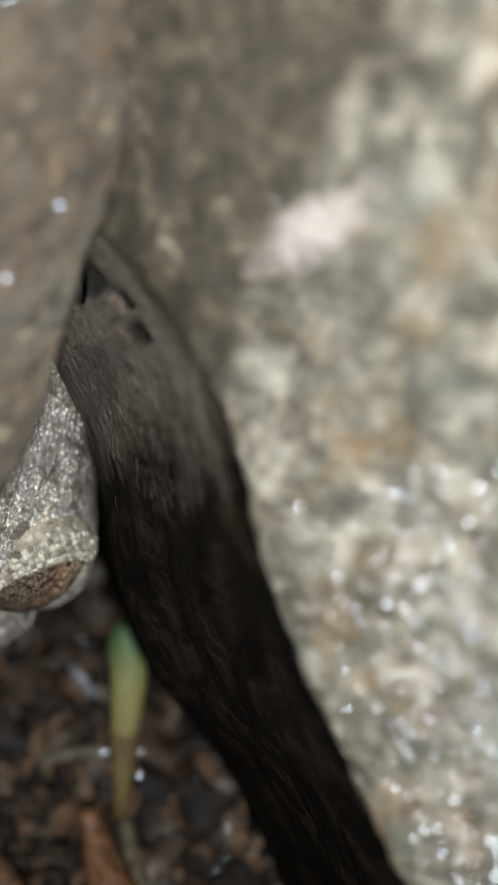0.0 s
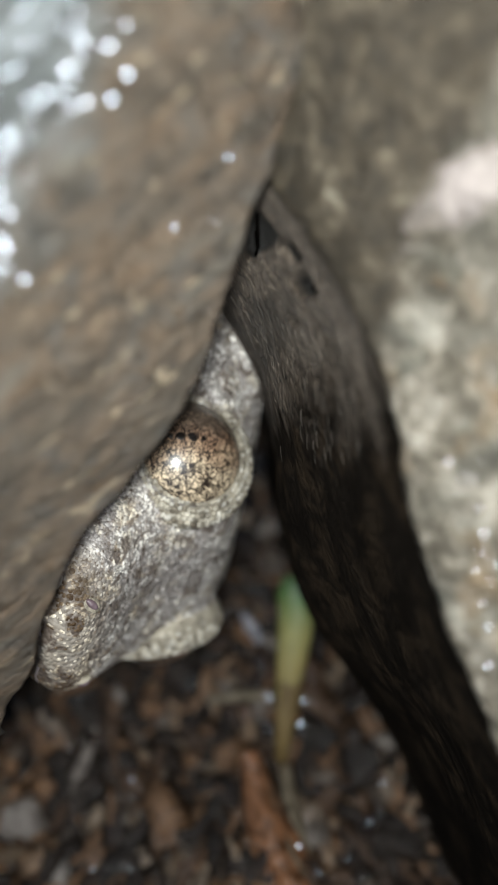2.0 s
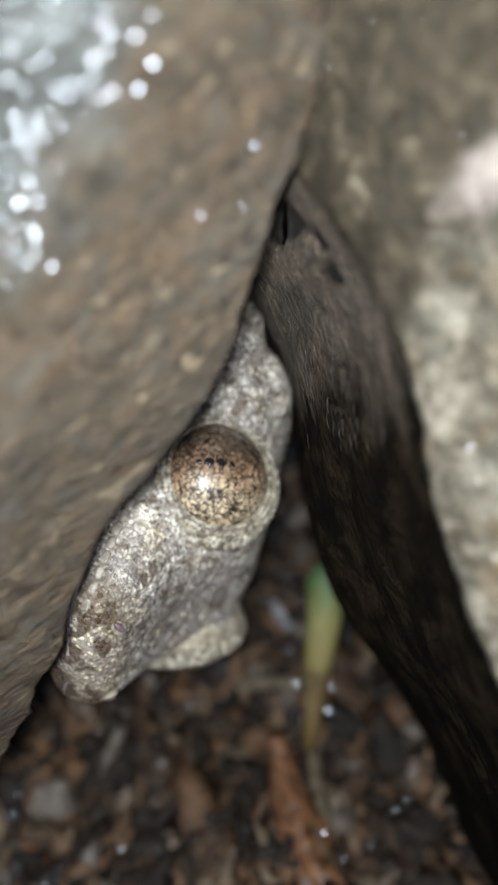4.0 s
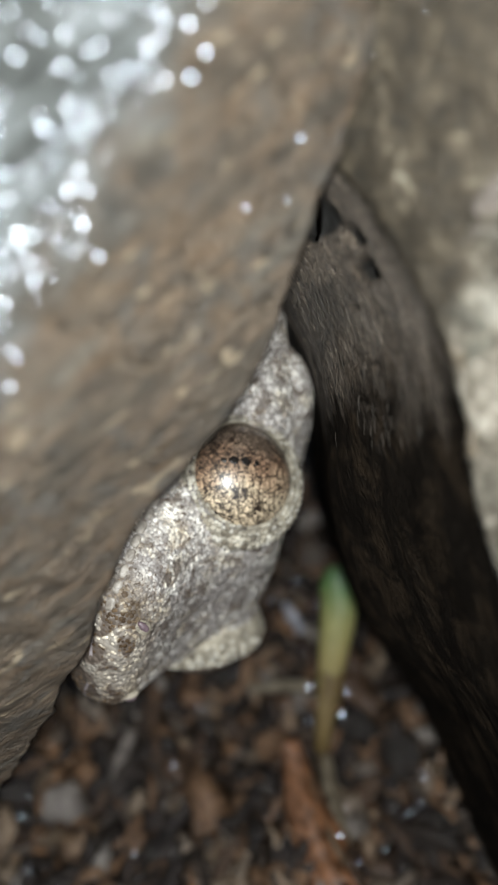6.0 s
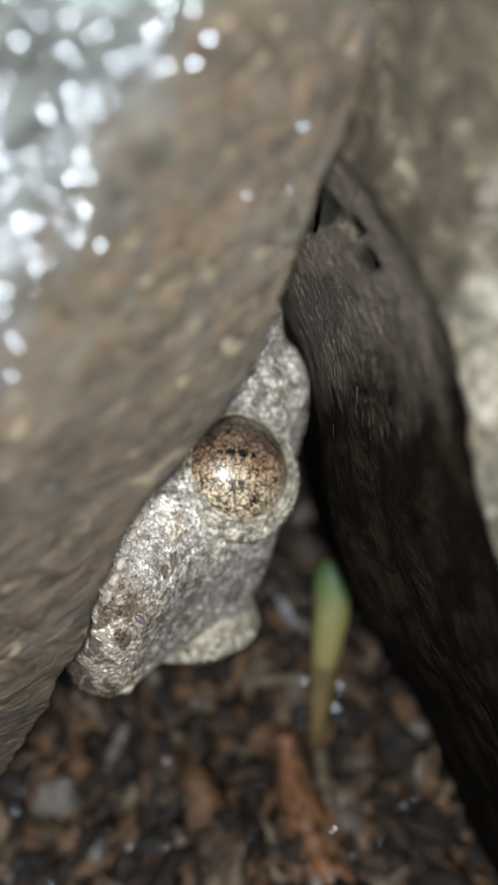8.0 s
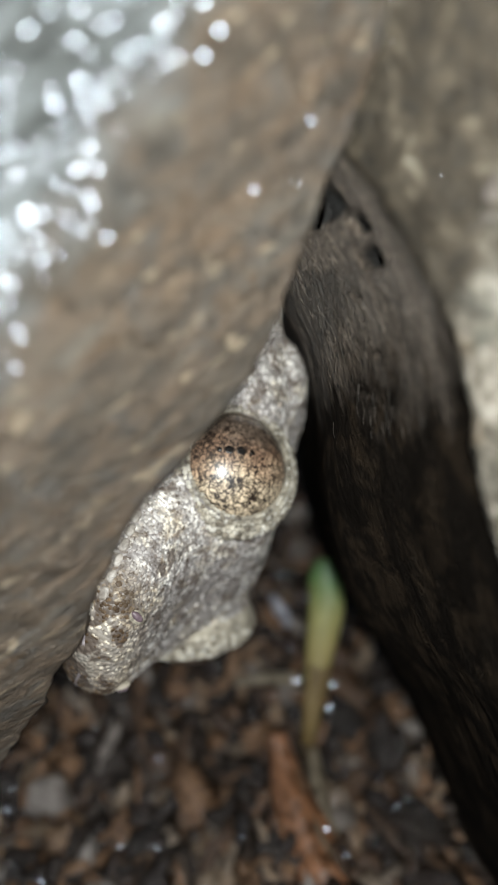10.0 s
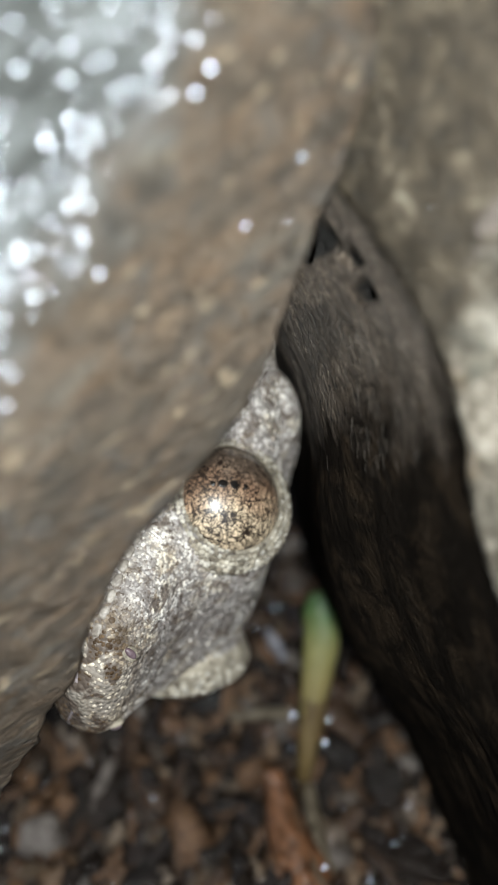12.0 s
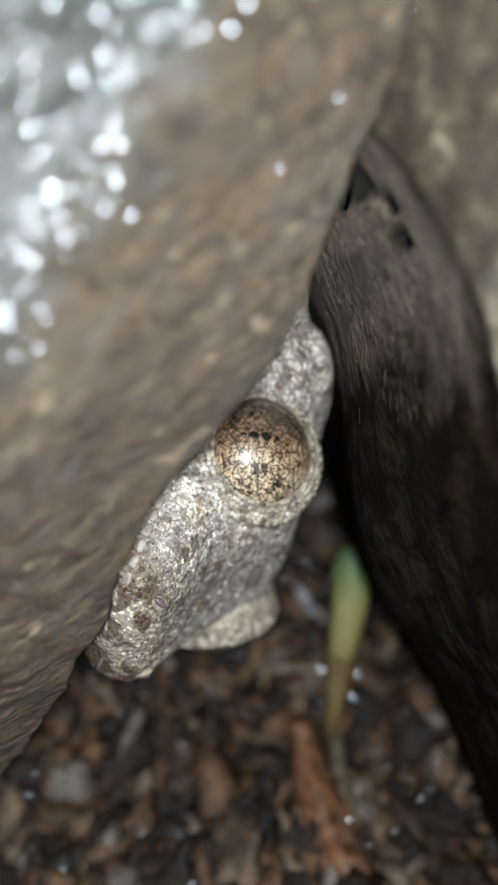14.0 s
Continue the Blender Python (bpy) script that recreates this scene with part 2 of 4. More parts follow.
def skin_tones(nt, v):
    """Large mottling of the hide: grey, cream and brown blotches, browner at the tip of the snout."""
    big = noise_tex(nt, v, 0.42, 4, 0.62, 0.8)
    c = ramp(nt, big, [(0.34, (0.28, 0.26, 0.253)), (0.44, (0.45, 0.43, 0.425)), (0.54, (0.64, 0.62, 0.60)), (0.64, (0.90, 0.875, 0.82)), (0.78, (0.70, 0.70, 0.71))])
    cream = noise_tex(nt, v, 0.75, 4, 0.6, 0.5)
    c = mix(nt, ramp(nt, cream, [(0.55, 0.0), (0.63, 0.65)]), c, (0.87, 0.81, 0.69))
    brown = noise_tex(nt, v, 0.95, 5, 0.65, 0.8)
    c = mix(nt, ramp(nt, brown, [(0.41, 0.85), (0.49, 0.0)]), c, (0.13, 0.10, 0.08))
    ochre = noise_tex(nt, v, 0.8, 4, 0.6, 0.6)
    c = mix(nt, ramp(nt, ochre, [(0.58, 0.0), (0.68, 0.5)]), c, (0.50, 0.40, 0.27))
    x = axis_of(nt, v, 0)
    spot = noise_tex(nt, v, 0.55, 4, 0.6, 0.6)
    tip = nt.nodes.new("ShaderNodeMapRange")
    tip.inputs["From Min"].default_value, tip.inputs["From Max"].default_value = 8.2, 10.2
    nt.links.new(x, tip.inputs["Value"])
    c = mix(nt, maths(nt, "MULTIPLY", tip.outputs[0], 0.5), c, (0.72, 0.63, 0.49))
    k = maths(nt, "MULTIPLY", tip.outputs[0], ramp(nt, spot, [(0.45, 0.0), (0.53, 0.95)]))
    c = mix(nt, k, c, (0.08, 0.048, 0.024))
    # pale bluish throat
    under = nt.nodes.new("ShaderNodeMapRange")
    under.inputs["From Min"].default_value, under.inputs["From Max"].default_value = -1.2, -2.6
    nt.links.new(axis_of(nt, v, 2), under.inputs["Value"])
    return mix(nt, maths(nt, "MULTIPLY", under.outputs[0], 0.75), c, (0.47, 0.48, 0.485))


def skin_material():
    mat, nt, b = material("gecko_skin", 0.5)
    v = coords(nt, 1000.0)
    cells = voronoi(nt, v, 3.2)
    nt.links.new(mix(nt, 0.7, skin_tones(nt, v), (0.11, 0.09, 0.08)), b.inputs["Base Color"])
    bump(nt, b, maths(nt, "SUBTRACT", 1.0, cells), 0.6, 0.0002)
    return mat


def granule_material():
    mat, nt, b = material("gecko_scale", 0.55)
    v = coords(nt, 1000.0)
    gloss = nt.nodes.new("ShaderNodeMapRange")
    gloss.inputs["From Min"].default_value, gloss.inputs["From Max"].default_value = 5.5, 8.5
    gloss.inputs["To Min"].default_value, gloss.inputs["To Max"].default_value = 0.66, 0.48
    nt.links.new(axis_of(nt, v, 0), gloss.inputs["Value"])
    nt.links.new(gloss.outputs[0], b.inputs["Roughness"])
    geo = nt.nodes.new("ShaderNodeNewGeometry")
    own = ramp(nt, geo.outputs["Random Per Island"], [(0.0, (0.46, 0.41, 0.38)), (0.15, (0.70, 0.67, 0.65)), (0.4, (0.88, 0.87, 0.865)), (0.85, (1.0, 1.0, 1.0)), (1.0, (1.14, 1.12, 1.08))])
    c = mix(nt, 1.0, skin_tones(nt, v), own, "MULTIPLY")
    # smudges over a few scales each
    smudge = noise_tex(nt, v, 1.8, 4, 0.65, 0.5)
    c = mix(nt, 1.0, c, ramp(nt, smudge, [(0.36, (0.45, 0.42, 0.40)), (0.47, (0.87, 0.86, 0.85)), (0.62, (1.3, 1.29, 1.27))]), "MULTIPLY")
    # dark pigment dots, finer than the scales
    dots = noise_tex(nt, v, 4.5, 3, 0.6)
    c = mix(nt, ramp(nt, dots, [(0.36, 0.85), (0.42, 0.0)]), c, (0.07, 0.052, 0.04))
    nt.links.new(c, b.inputs["Base Color"])
    b.inputs["Specular IOR Level"].default_value = 0.10
    return mat


def eye_material():
    """A golden-brown iris with a dark net of fine veins, under a clear wet cornea."""
    mat, nt, b = material("gecko_iris", 0.4)
    v = coords(nt, 1000.0)
    wob = nt.nodes.new("ShaderNodeTexNoise")
    wob.inputs["Scale"].default_value, wob.inputs["Detail"].default_value = 1.8, 4.0
    nt.links.new(v, wob.inputs["Vector"])
    vv = mix(nt, 1.0, v, wob.outputs["Color"], "ADD")
    y = axis_of(nt, v, 0)
    big = noise_tex(nt, v, 0.7, 3, 0.5)
    # light from above painted in: iris paler toward its lower side
    lift = maths(nt, "ADD", maths(nt, "ADD", maths(nt, "MULTIPLY", y, 0.19), maths(nt, "MULTIPLY", axis_of(nt, v, 1), 0.11)), maths(nt, "ADD", maths(nt, "MULTIPLY", big, 0.8), 0.07))
    c = ramp(nt, lift, [(0.18, (0.19, 0.14, 0.105)), (0.40, (0.33, 0.205, 0.135)), (0.58, (0.56, 0.39, 0.26)), (0.80, (0.76, 0.61, 0.43))])
    for scale, wide, dark in ((0.9, 0.042, 0.0), (1.6, 0.058, 0.0), (2.8, 0.078, 0.0), (4.8, 0.10, 0.2)):
        line = voronoi(nt, vv, scale, "DISTANCE_TO_EDGE")
        line = maths(nt, "ADD", line, maths(nt, "MULTIPLY", maths(nt, "SUBTRACT", noise_tex(nt, v, 1.1 * scale, 3, 0.6), 0.50), 0.13 * wide / 0.05))
        c = mix(nt, ramp(nt, line, [(wide * 0.3, dark), (wide, 1.0)]), (0.016, 0.009, 0.006), c)
    nt.links.new(c, b.inputs["Base Color"])
    b.inputs["Coat Weight"].default_value = 1.0
    b.inputs["Coat Roughness"].default_value = 0.15
    return mat


def sprout_material():
    mat, nt, b = material("green_shoot", 0.55)
    tc = nt.nodes.new("ShaderNodeTexCoord")
    sep = nt.nodes.new("ShaderNodeSeparateXYZ")
    nt.links.new(tc.outputs["Object"], sep.inputs[0])
    m = nt.nodes.new("ShaderNodeMapRange")
    m.inputs["From Min"].default_value, m.inputs["From Max"].default_value = 0.0, 0.008
    nt.links.new(sep.outputs["Z"], m.inputs["Value"])
    c = ramp(nt, m.outputs[0], [(0.0, (0.17, 0.12, 0.05)), (0.42, (0.26, 0.215, 0.085)), (0.68, (0.23, 0.225, 0.085)), (0.88, (0.07, 0.14, 0.045)), (1.0, (0.022, 0.065, 0.026))])
    n1 = noise_tex(nt, coords(nt, 1000.0, (1.5, 1.5, 0.15)), 1.0, 4, 0.5)
    c = mix(nt, ramp(nt, n1, [(0.3, 0.6), (0.6, 1.0)]), (0.12, 0.11, 0.04), c)
    nt.links.new(c, b.inputs["Base Color"])
    b.inputs["Subsurface Weight"].default_value = 0.15
    b.inputs["Subsurface Radius"].default_value = (0.001, 0.001, 0.0005)
    b.inputs["Subsurface Scale"].default_value = 1.0
    return mat


ROCK_L, ROCK_R, WOOD, SOIL = rock_left_material(), rock_right_material(), wood_material(), soil_material()
SKIN, GRANULE, IRIS, SHOOT = skin_material(), granule_material(), eye_material(), sprout_material()
PUPIL = plain_grained("pupil_black", (0.004, 0.003, 0.003), (0.008, 0.006, 0.005), 2.0, 0.3)
HOLE = plain_grained("hollow_black", (0.002, 0.002, 0.0015), (0.004, 0.003, 0.003), 2.0, 1.0)
HOLE.node_tree.nodes["Principled BSDF"].inputs["Specular IOR Level"].default_value = 0.0
NOSTRIL = plain_grained("nostril_flesh", (0.075, 0.05, 0.06), (0.17, 0.12, 0.14), 2.0, 0.4)
LID = crumb_material("eyelid_scale", [(0.0, (0.17, 0.14, 0.105)), (0.3, (0.46, 0.41, 0.325)), (0.7, (0.70, 0.645, 0.54)), (1.0, (0.86, 0.82, 0.74))], 0.55)
LIP = plain_grained("lip_skin", (0.20, 0.17, 0.18), (0.42, 0.37, 0.385), 1.2, 0.35)
LABIAL = plain_grained("labial_scale", (0.10, 0.08, 0.065), (0.40, 0.365, 0.325), 2.6, 0.45, (1, 1, 1), 0.3, 0.0001)
CRUMB = crumb_material("soil_crumbs", [(0.0, (0.008, 0.006, 0.005)), (0.44, (0.022, 0.014, 0.010)), (0.62, (0.080, 0.046, 0.027)), (0.82, (0.20, 0.112, 0.062)), (0.91, (0.25, 0.185, 0.13)), (0.97, (0.17, 0.145, 0.13)), (1.0, (0.26, 0.23, 0.21))], 0.22)
SHEATH = plain_grained("shoot_sheath", (0.06, 0.036, 0.016), (0.17, 0.12, 0.05), 0.6, 0.4, (1, 1, 0.2))
BARK = plain_grained("rust_bark", (0.030, 0.015, 0.008), (0.27, 0.122, 0.060), 1.1, 0.3, (1, 1, 0.25), 0.8, 0.0005)
STRAW = plain_grained("pale_straw", (0.04, 0.03, 0.02), (0.17, 0.14, 0.10), 0.8, 0.4, (1, 1, 0.25), 0.5, 0.0003)
FIBRE = plain_grained("wood_fibre", (0.02, 0.016, 0.012), (0.075, 0.06, 0.047), 0.9, 0.7)
TAN = plain_grained("tan_chip", (0.025, 0.016, 0.010), (0.14, 0.098, 0.062), 0.9, 0.4)
CHIP = plain_grained("white_chip", (0.13, 0.13, 0.15), (0.27, 0.265, 0.30), 0.9, 0.3)
GLINT, _gnt, _gb = material("mirror_flake", 0.42, 1.0)
_gb.inputs["Base Color"].default_value = (0.78, 0.87, 0.97, 1)


# ---- mesh helpers ----
def mesh_object(name, verts, faces, mat, parent=None, smooth=True):
    me = bpy.data.meshes.new(name)
    me.from_pydata([tuple(v) for v in verts], [], faces)
    me.materials.append(mat)
    if smooth:
        me.shade_smooth()
    me.update()
    ob = new(name, me)
    if parent is not None:
        ob.parent = parent
    return ob


def part(name, bm, mat, parent, label=""):
    me = bpy.data.meshes.new(name)
    bm.to_mesh(me)
    bm.free()
    me.materials.append(mat)
    me.shade_smooth()
    ob = new(name, me)
    ob.parent = parent
    if label:
        tagged(ob, label)
    return ob


def grid_faces(rows, cols, close=False):
    faces = []
    for i in range(rows - 1):
        for j in range(cols if close else cols - 1):
            k = (j + 1) % cols
            faces.append((i * cols + j, i * cols + k, (i + 1) * cols + k, (i + 1) * cols + j))
    return faces


def capped(verts, rows, cols):
    """Closes a stack of loops with rounded ends."""
    loops = [[Vector(v) for v in verts[i * cols:(i + 1) * cols]] for i in range(rows)]
    for end, step in ((0, -1), (-1, 1)):
        loop = loops[end]
        mid = sum(loop, Vector()) / cols
        for shrink, rise in ((0.9, 2.5), (0.7, 5.5), (0.4, 8.0), (0.1, 9.0)):
            ring = [mid + (p - mid) * shrink + Vector((0, 0, step * rise + 0.8 * noise.noise(p * 0.15 * shrink))) for p in loop]
            if step < 0:
                loops.insert(0, ring)
            else:
                loops.append(ring)
    flat = [p for loop in loops for p in loop]
    faces = grid_faces(len(loops), cols, True)
    return flat, faces


def fractal(p, scale, octaves=4, seed=0.0):
    return noise.fractal(Vector((p[0] * scale + seed, p[1] * scale + seed * 1.7, p[2] * scale - seed)), 0.9, 2.1, octaves)


def sited(ob):
    """Lays an object whose mesh is in the crevice's frame into the world."""
    ob.matrix_world = pose(0, 0, 0.072, -TILT)
    return ob


def to_site(points):
    return [Vector(p) * MM for p in points]


def lerp_table(table, z):
    zs = [r[0] for r in table]
    return [float(np.interp(z, zs, [r[k] for r in table])) for k in range(1, len(table[0]))]


def smooth_table(table, z, width=1.2):
    vals = [lerp_table(table, z + d * width) for d in (-1, -0.5, 0, 0.5, 1)]
    return [sum(v[k] * w for v, w in zip(vals, (0.12, 0.23, 0.3, 0.23, 0.12))) for k in range(len(vals[0]))]


# ---- ground ----
def ground_height(x, y):
    p = Vector((x * 1000, y * 1000, 0.0))
    near = 0.02 + 0.98 * math.exp(-(math.hypot(x, y - 0.06) / 0.15) ** 2)
    return near * (0.0035 * noise.fractal(p * 0.06, 0.9, 2.1, 4) + 0.0012 * noise.fractal(p * 0.35, 0.9, 2.0, 3))


def ground():
    n = 160
    line = [0.07 * k + math.copysign(0.25 * abs(k) ** 5 + 60.0 * abs(k) ** 40, k) for k in np.linspace(-1, 1, n)]
    verts = [(x, y + 0.075, ground_height(x, y + 0.075)) for y in line for x in line]
    ob = mesh_object("ground", verts, grid_faces(n, n), SOIL)
    tagged(ob, "dark wet soil floor of the crevice", "ground", kind="structure")


ground()

# ---- the leaning stone in front: z, x of its edge, depth of its edge, slope of its face ----
LEFT_EDGE = [
    (-48, -42.0, 92.0, 0.20), (-38, -32.0, 82.0, 0.25), (-30, -22.5, 69.0, 0.35), (-21.4, -15.1, 57.0, 0.5), (-16.0, -11.4, 52.0, 0.6), (-11.1, -8.3, 47.0, 0.75),
    (-6.4, -6.2, 43.5, 0.9), (-3.4, -4.5, 41.5, 0.96), (-1.1, -2.4, 40.5, 0.96), (0.7, -0.9, 40.0, 0.96), (2.8, 0.4, 39.5, 0.96), (4.7, 1.0, 39.0, 0.96),
    (6.8, 1.6, 38.2, 0.96), (8.5, 2.4, 37.5, 0.96), (11.2, 3.5, 37.0, 1.0), (14.7, 4.7, 36.3, 1.0), (20, 7.0, 35.0, 1.0), (32, 12.0, 33.0, 1.0),
]


def left_face(z, d):
    """A point of the face d mm left of the edge."""
    xe, ye, slope = smooth_table(LEFT_EDGE, z, 0.8)
    x = xe - d
    y = ye - slope * d * (1 - 0.35 * min(1, d / 40)) - 0.02 * max(0.0, d - 8) ** 1.0
    near = 29.6 + 0.06 * max(0.0, d - 14)
    return x, near + 1.5 * math.log1p(math.exp(min(40.0, (y - near) / 1.5)))


def ragged(z):
    """How far the broken edge stands out of its smooth line."""
    low = 1.0 / (1.0 + math.exp((z + 9.0) / 2.0))
    return (0.10 + 0.30 * low) * fractal((0.0, 0.0, z), 0.55, 4, 12.4)


def left_skin(z, d):
    """The same with its hollows and grain."""
    x, y = left_face(z, d)
    fade = min(1.0, d / 2.0)
    p = (x, y, z)
    a = 0.95 * fractal((x * 0.7 + z * 0.5, 0, z * 0.8), 0.16, 4, 3.1) + 0.26 * fractal((x, y, z), 0.75, 3, 7.7)
    b = 0.16 * fractal(p, 0.7, 3, 1.3)
    x += ragged(z) * math.exp(-d / 1.2)
    return Vector((x + b * 0.6, y + a * (0.25 + 0.75 * fade), z + b * 0.4))


def left_rock():
    rows, verts = [], []
    zs = np.concatenate([np.linspace(-48, -26, 40), np.linspace(-25.6, 20, 260), np.linspace(20.4, 32, 20)])
    front = np.concatenate([np.linspace(70, 16, 40), np.linspace(15.8, 0.9, 130), [0.6, 0.35, 0.15]])
    back = [(0.05, 0.1), (0.3, 0.3), (0.9, 0.7), (1.9, 1.3), (3.4, 2.0), (5.2, 2.8), (8, 4.2), (12, 6.5), (16, 12), (19, 20), (24, 32), (40, 45), (70, 50)]
    for z in zs:
        xe, ye, slope = smooth_table(LEFT_EDGE, z, 0.8)
        for d in front:
            verts.append(left_skin(z, d))
        for dx, dy in back:
            p = (xe - dx, ye + dy, z)
            a = 0.22 * fractal(p, 0.5, 3, 5.5)
            verts.append((p[0] + a + ragged(z) * math.exp(-dx / 1.2), p[1], p[2]))
    cols = len(front) + len(back)
    verts, faces = capped(verts, len(zs), cols)
    ob = mesh_object("leaning_stone", to_site(verts), faces, ROCK_L)
    sited(ob)
    tagged(ob, "brown weathered stone leaning over a narrow crevice", "stone")
    return ob


left_rock()

# ---- the stone across the crevice: z, x and depth of its shoulder, lean of its crevice wall, slope of its face ----
RIGHT_EDGE = [
    (-48, 28.0, 44.0, 0.10, -0.8), (-30, 18.0, 40.0, 0.10, -0.8), (-14.3, 12.6, 38.0, 0.11, -0.85), (-12.1, 11.4, 38.0, 0.11, -0.85), (-8.2, 9.9, 38.0, 0.12, -0.85),
    (-3.8, 8.3, 37.5, 0.15, -0.85), (-0.5, 7.6, 37.0, 0.19, -0.9), (3.2, 6.8, 37.0, 0.23, -0.9), (6.2, 5.4, 38.0, 0.26, -1.0), (8.3, 4.1, 38.0, 0.28, -1.1),
    (10.5, 2.5, 39.5, 0.3, -1.1), (14, 1.0, 40.0, 0.4, -1.1), (32, -4.0, 42.0, 0.4, -1.1),
]


def right_skin(z, d):
    """A point of the pale face d mm right of the shoulder."""
    xe, ye, lean, slope = smooth_table(RIGHT_EDGE, z, 1.0)
    y = ye + slope * d * (1 - 0.5 * min(1, d / 40)) + 0.35 * math.exp(-d * 1.5)
    x = xe + d
    y = max(y, 16.0 + 0.1 * max(0, d - 20))
    fade = min(1.0, 0.2 + d / 3.0)
    a = 1.05 * fractal((x, 0, z), 0.13, 4, 9.1) * fade + 0.26 * fractal((x, y, z), 0.7, 3, 4.2)
    e = 0.35 * fractal((0, 0, z), 0.35, 3, 6.6) * math.exp(-d)
    return Vector((x + e, y + a, z))


def right_rock():
    verts = []
    zs = np.concatenate([np.linspace(-48, -22, 40), np.linspace(-21.6, 20, 230), np.linspace(20.4, 32, 20)])
    wall = np.concatenate([np.linspace(48, 8, 24), np.linspace(7.5, 0.9, 26), [0.55, 0.25]])
    front = np.concatenate([[0.0, 0.25, 0.55], np.linspace(0.9, 18, 140), np.linspace(19, 75, 30)])
    for z in zs:
        xe, ye, lean, slope = smooth_table(RIGHT_EDGE, z, 1.0)
        for d in wall:
            p = (xe - lean * min(d, 13.0) + 1.6 * min(1, d / 2.0), ye + d + 0.25, z)
            verts.append((p[0] + 0.3 * fractal(p, 0.4, 3, 2.2), p[1], p[2]))
        for d in front:
            verts.append(right_skin(z, d))
    cols = len(wall) + len(front)
    verts, faces = capped(verts, len(zs), cols)
    ob = mesh_object("lichen_stone", to_site(verts), [f[::-1] for f in faces], ROCK_R)
    sited(ob)
    tagged(ob, "pale lichen-crusted stone with a rough glittering face", "stone")
    return ob


right_rock()


# ---- dark rotten wood against the crevice wall ----
WOOD_LEAN = [(-30, 0.085, 29.5), (-22, 0.10, 27.5), (-17, 0.145, 25.2), (-10, 0.27, 18.0), (-5, 0.32, 14.0), (0, 0.32, 11.2), (4, 0.31, 11.6), (9, 0.33, 11.6), (13, 0.36, 11.6)]  # height, lean, depth where it turns inward


def wood_at(z, d):
    """How far the wood stands out from the shoulder's line, d mm into the crevice."""
    steep, turn = smooth_table(WOOD_LEAN, z, 1.5)
    deep = d if d < turn else turn + 1.0 * math.tanh((d - turn) / 2)
    # a shaded step along the shoulder, then the broad fibrous face
    shy = turn * (0.62 * (deep / turn) + 0.38 * (deep / turn) ** 2)
    return 0.1 - steep * shy


WORM_HOLES = ((7.75, 3.0, 0.36), (6.5, 3.8, 0.42), (9.2, 5.6, 0.95), (8.5, 7.0, 0.3), (5.3, 6.8, 0.14), (2.6, 7.2, 0.13))  # height, depth, radius


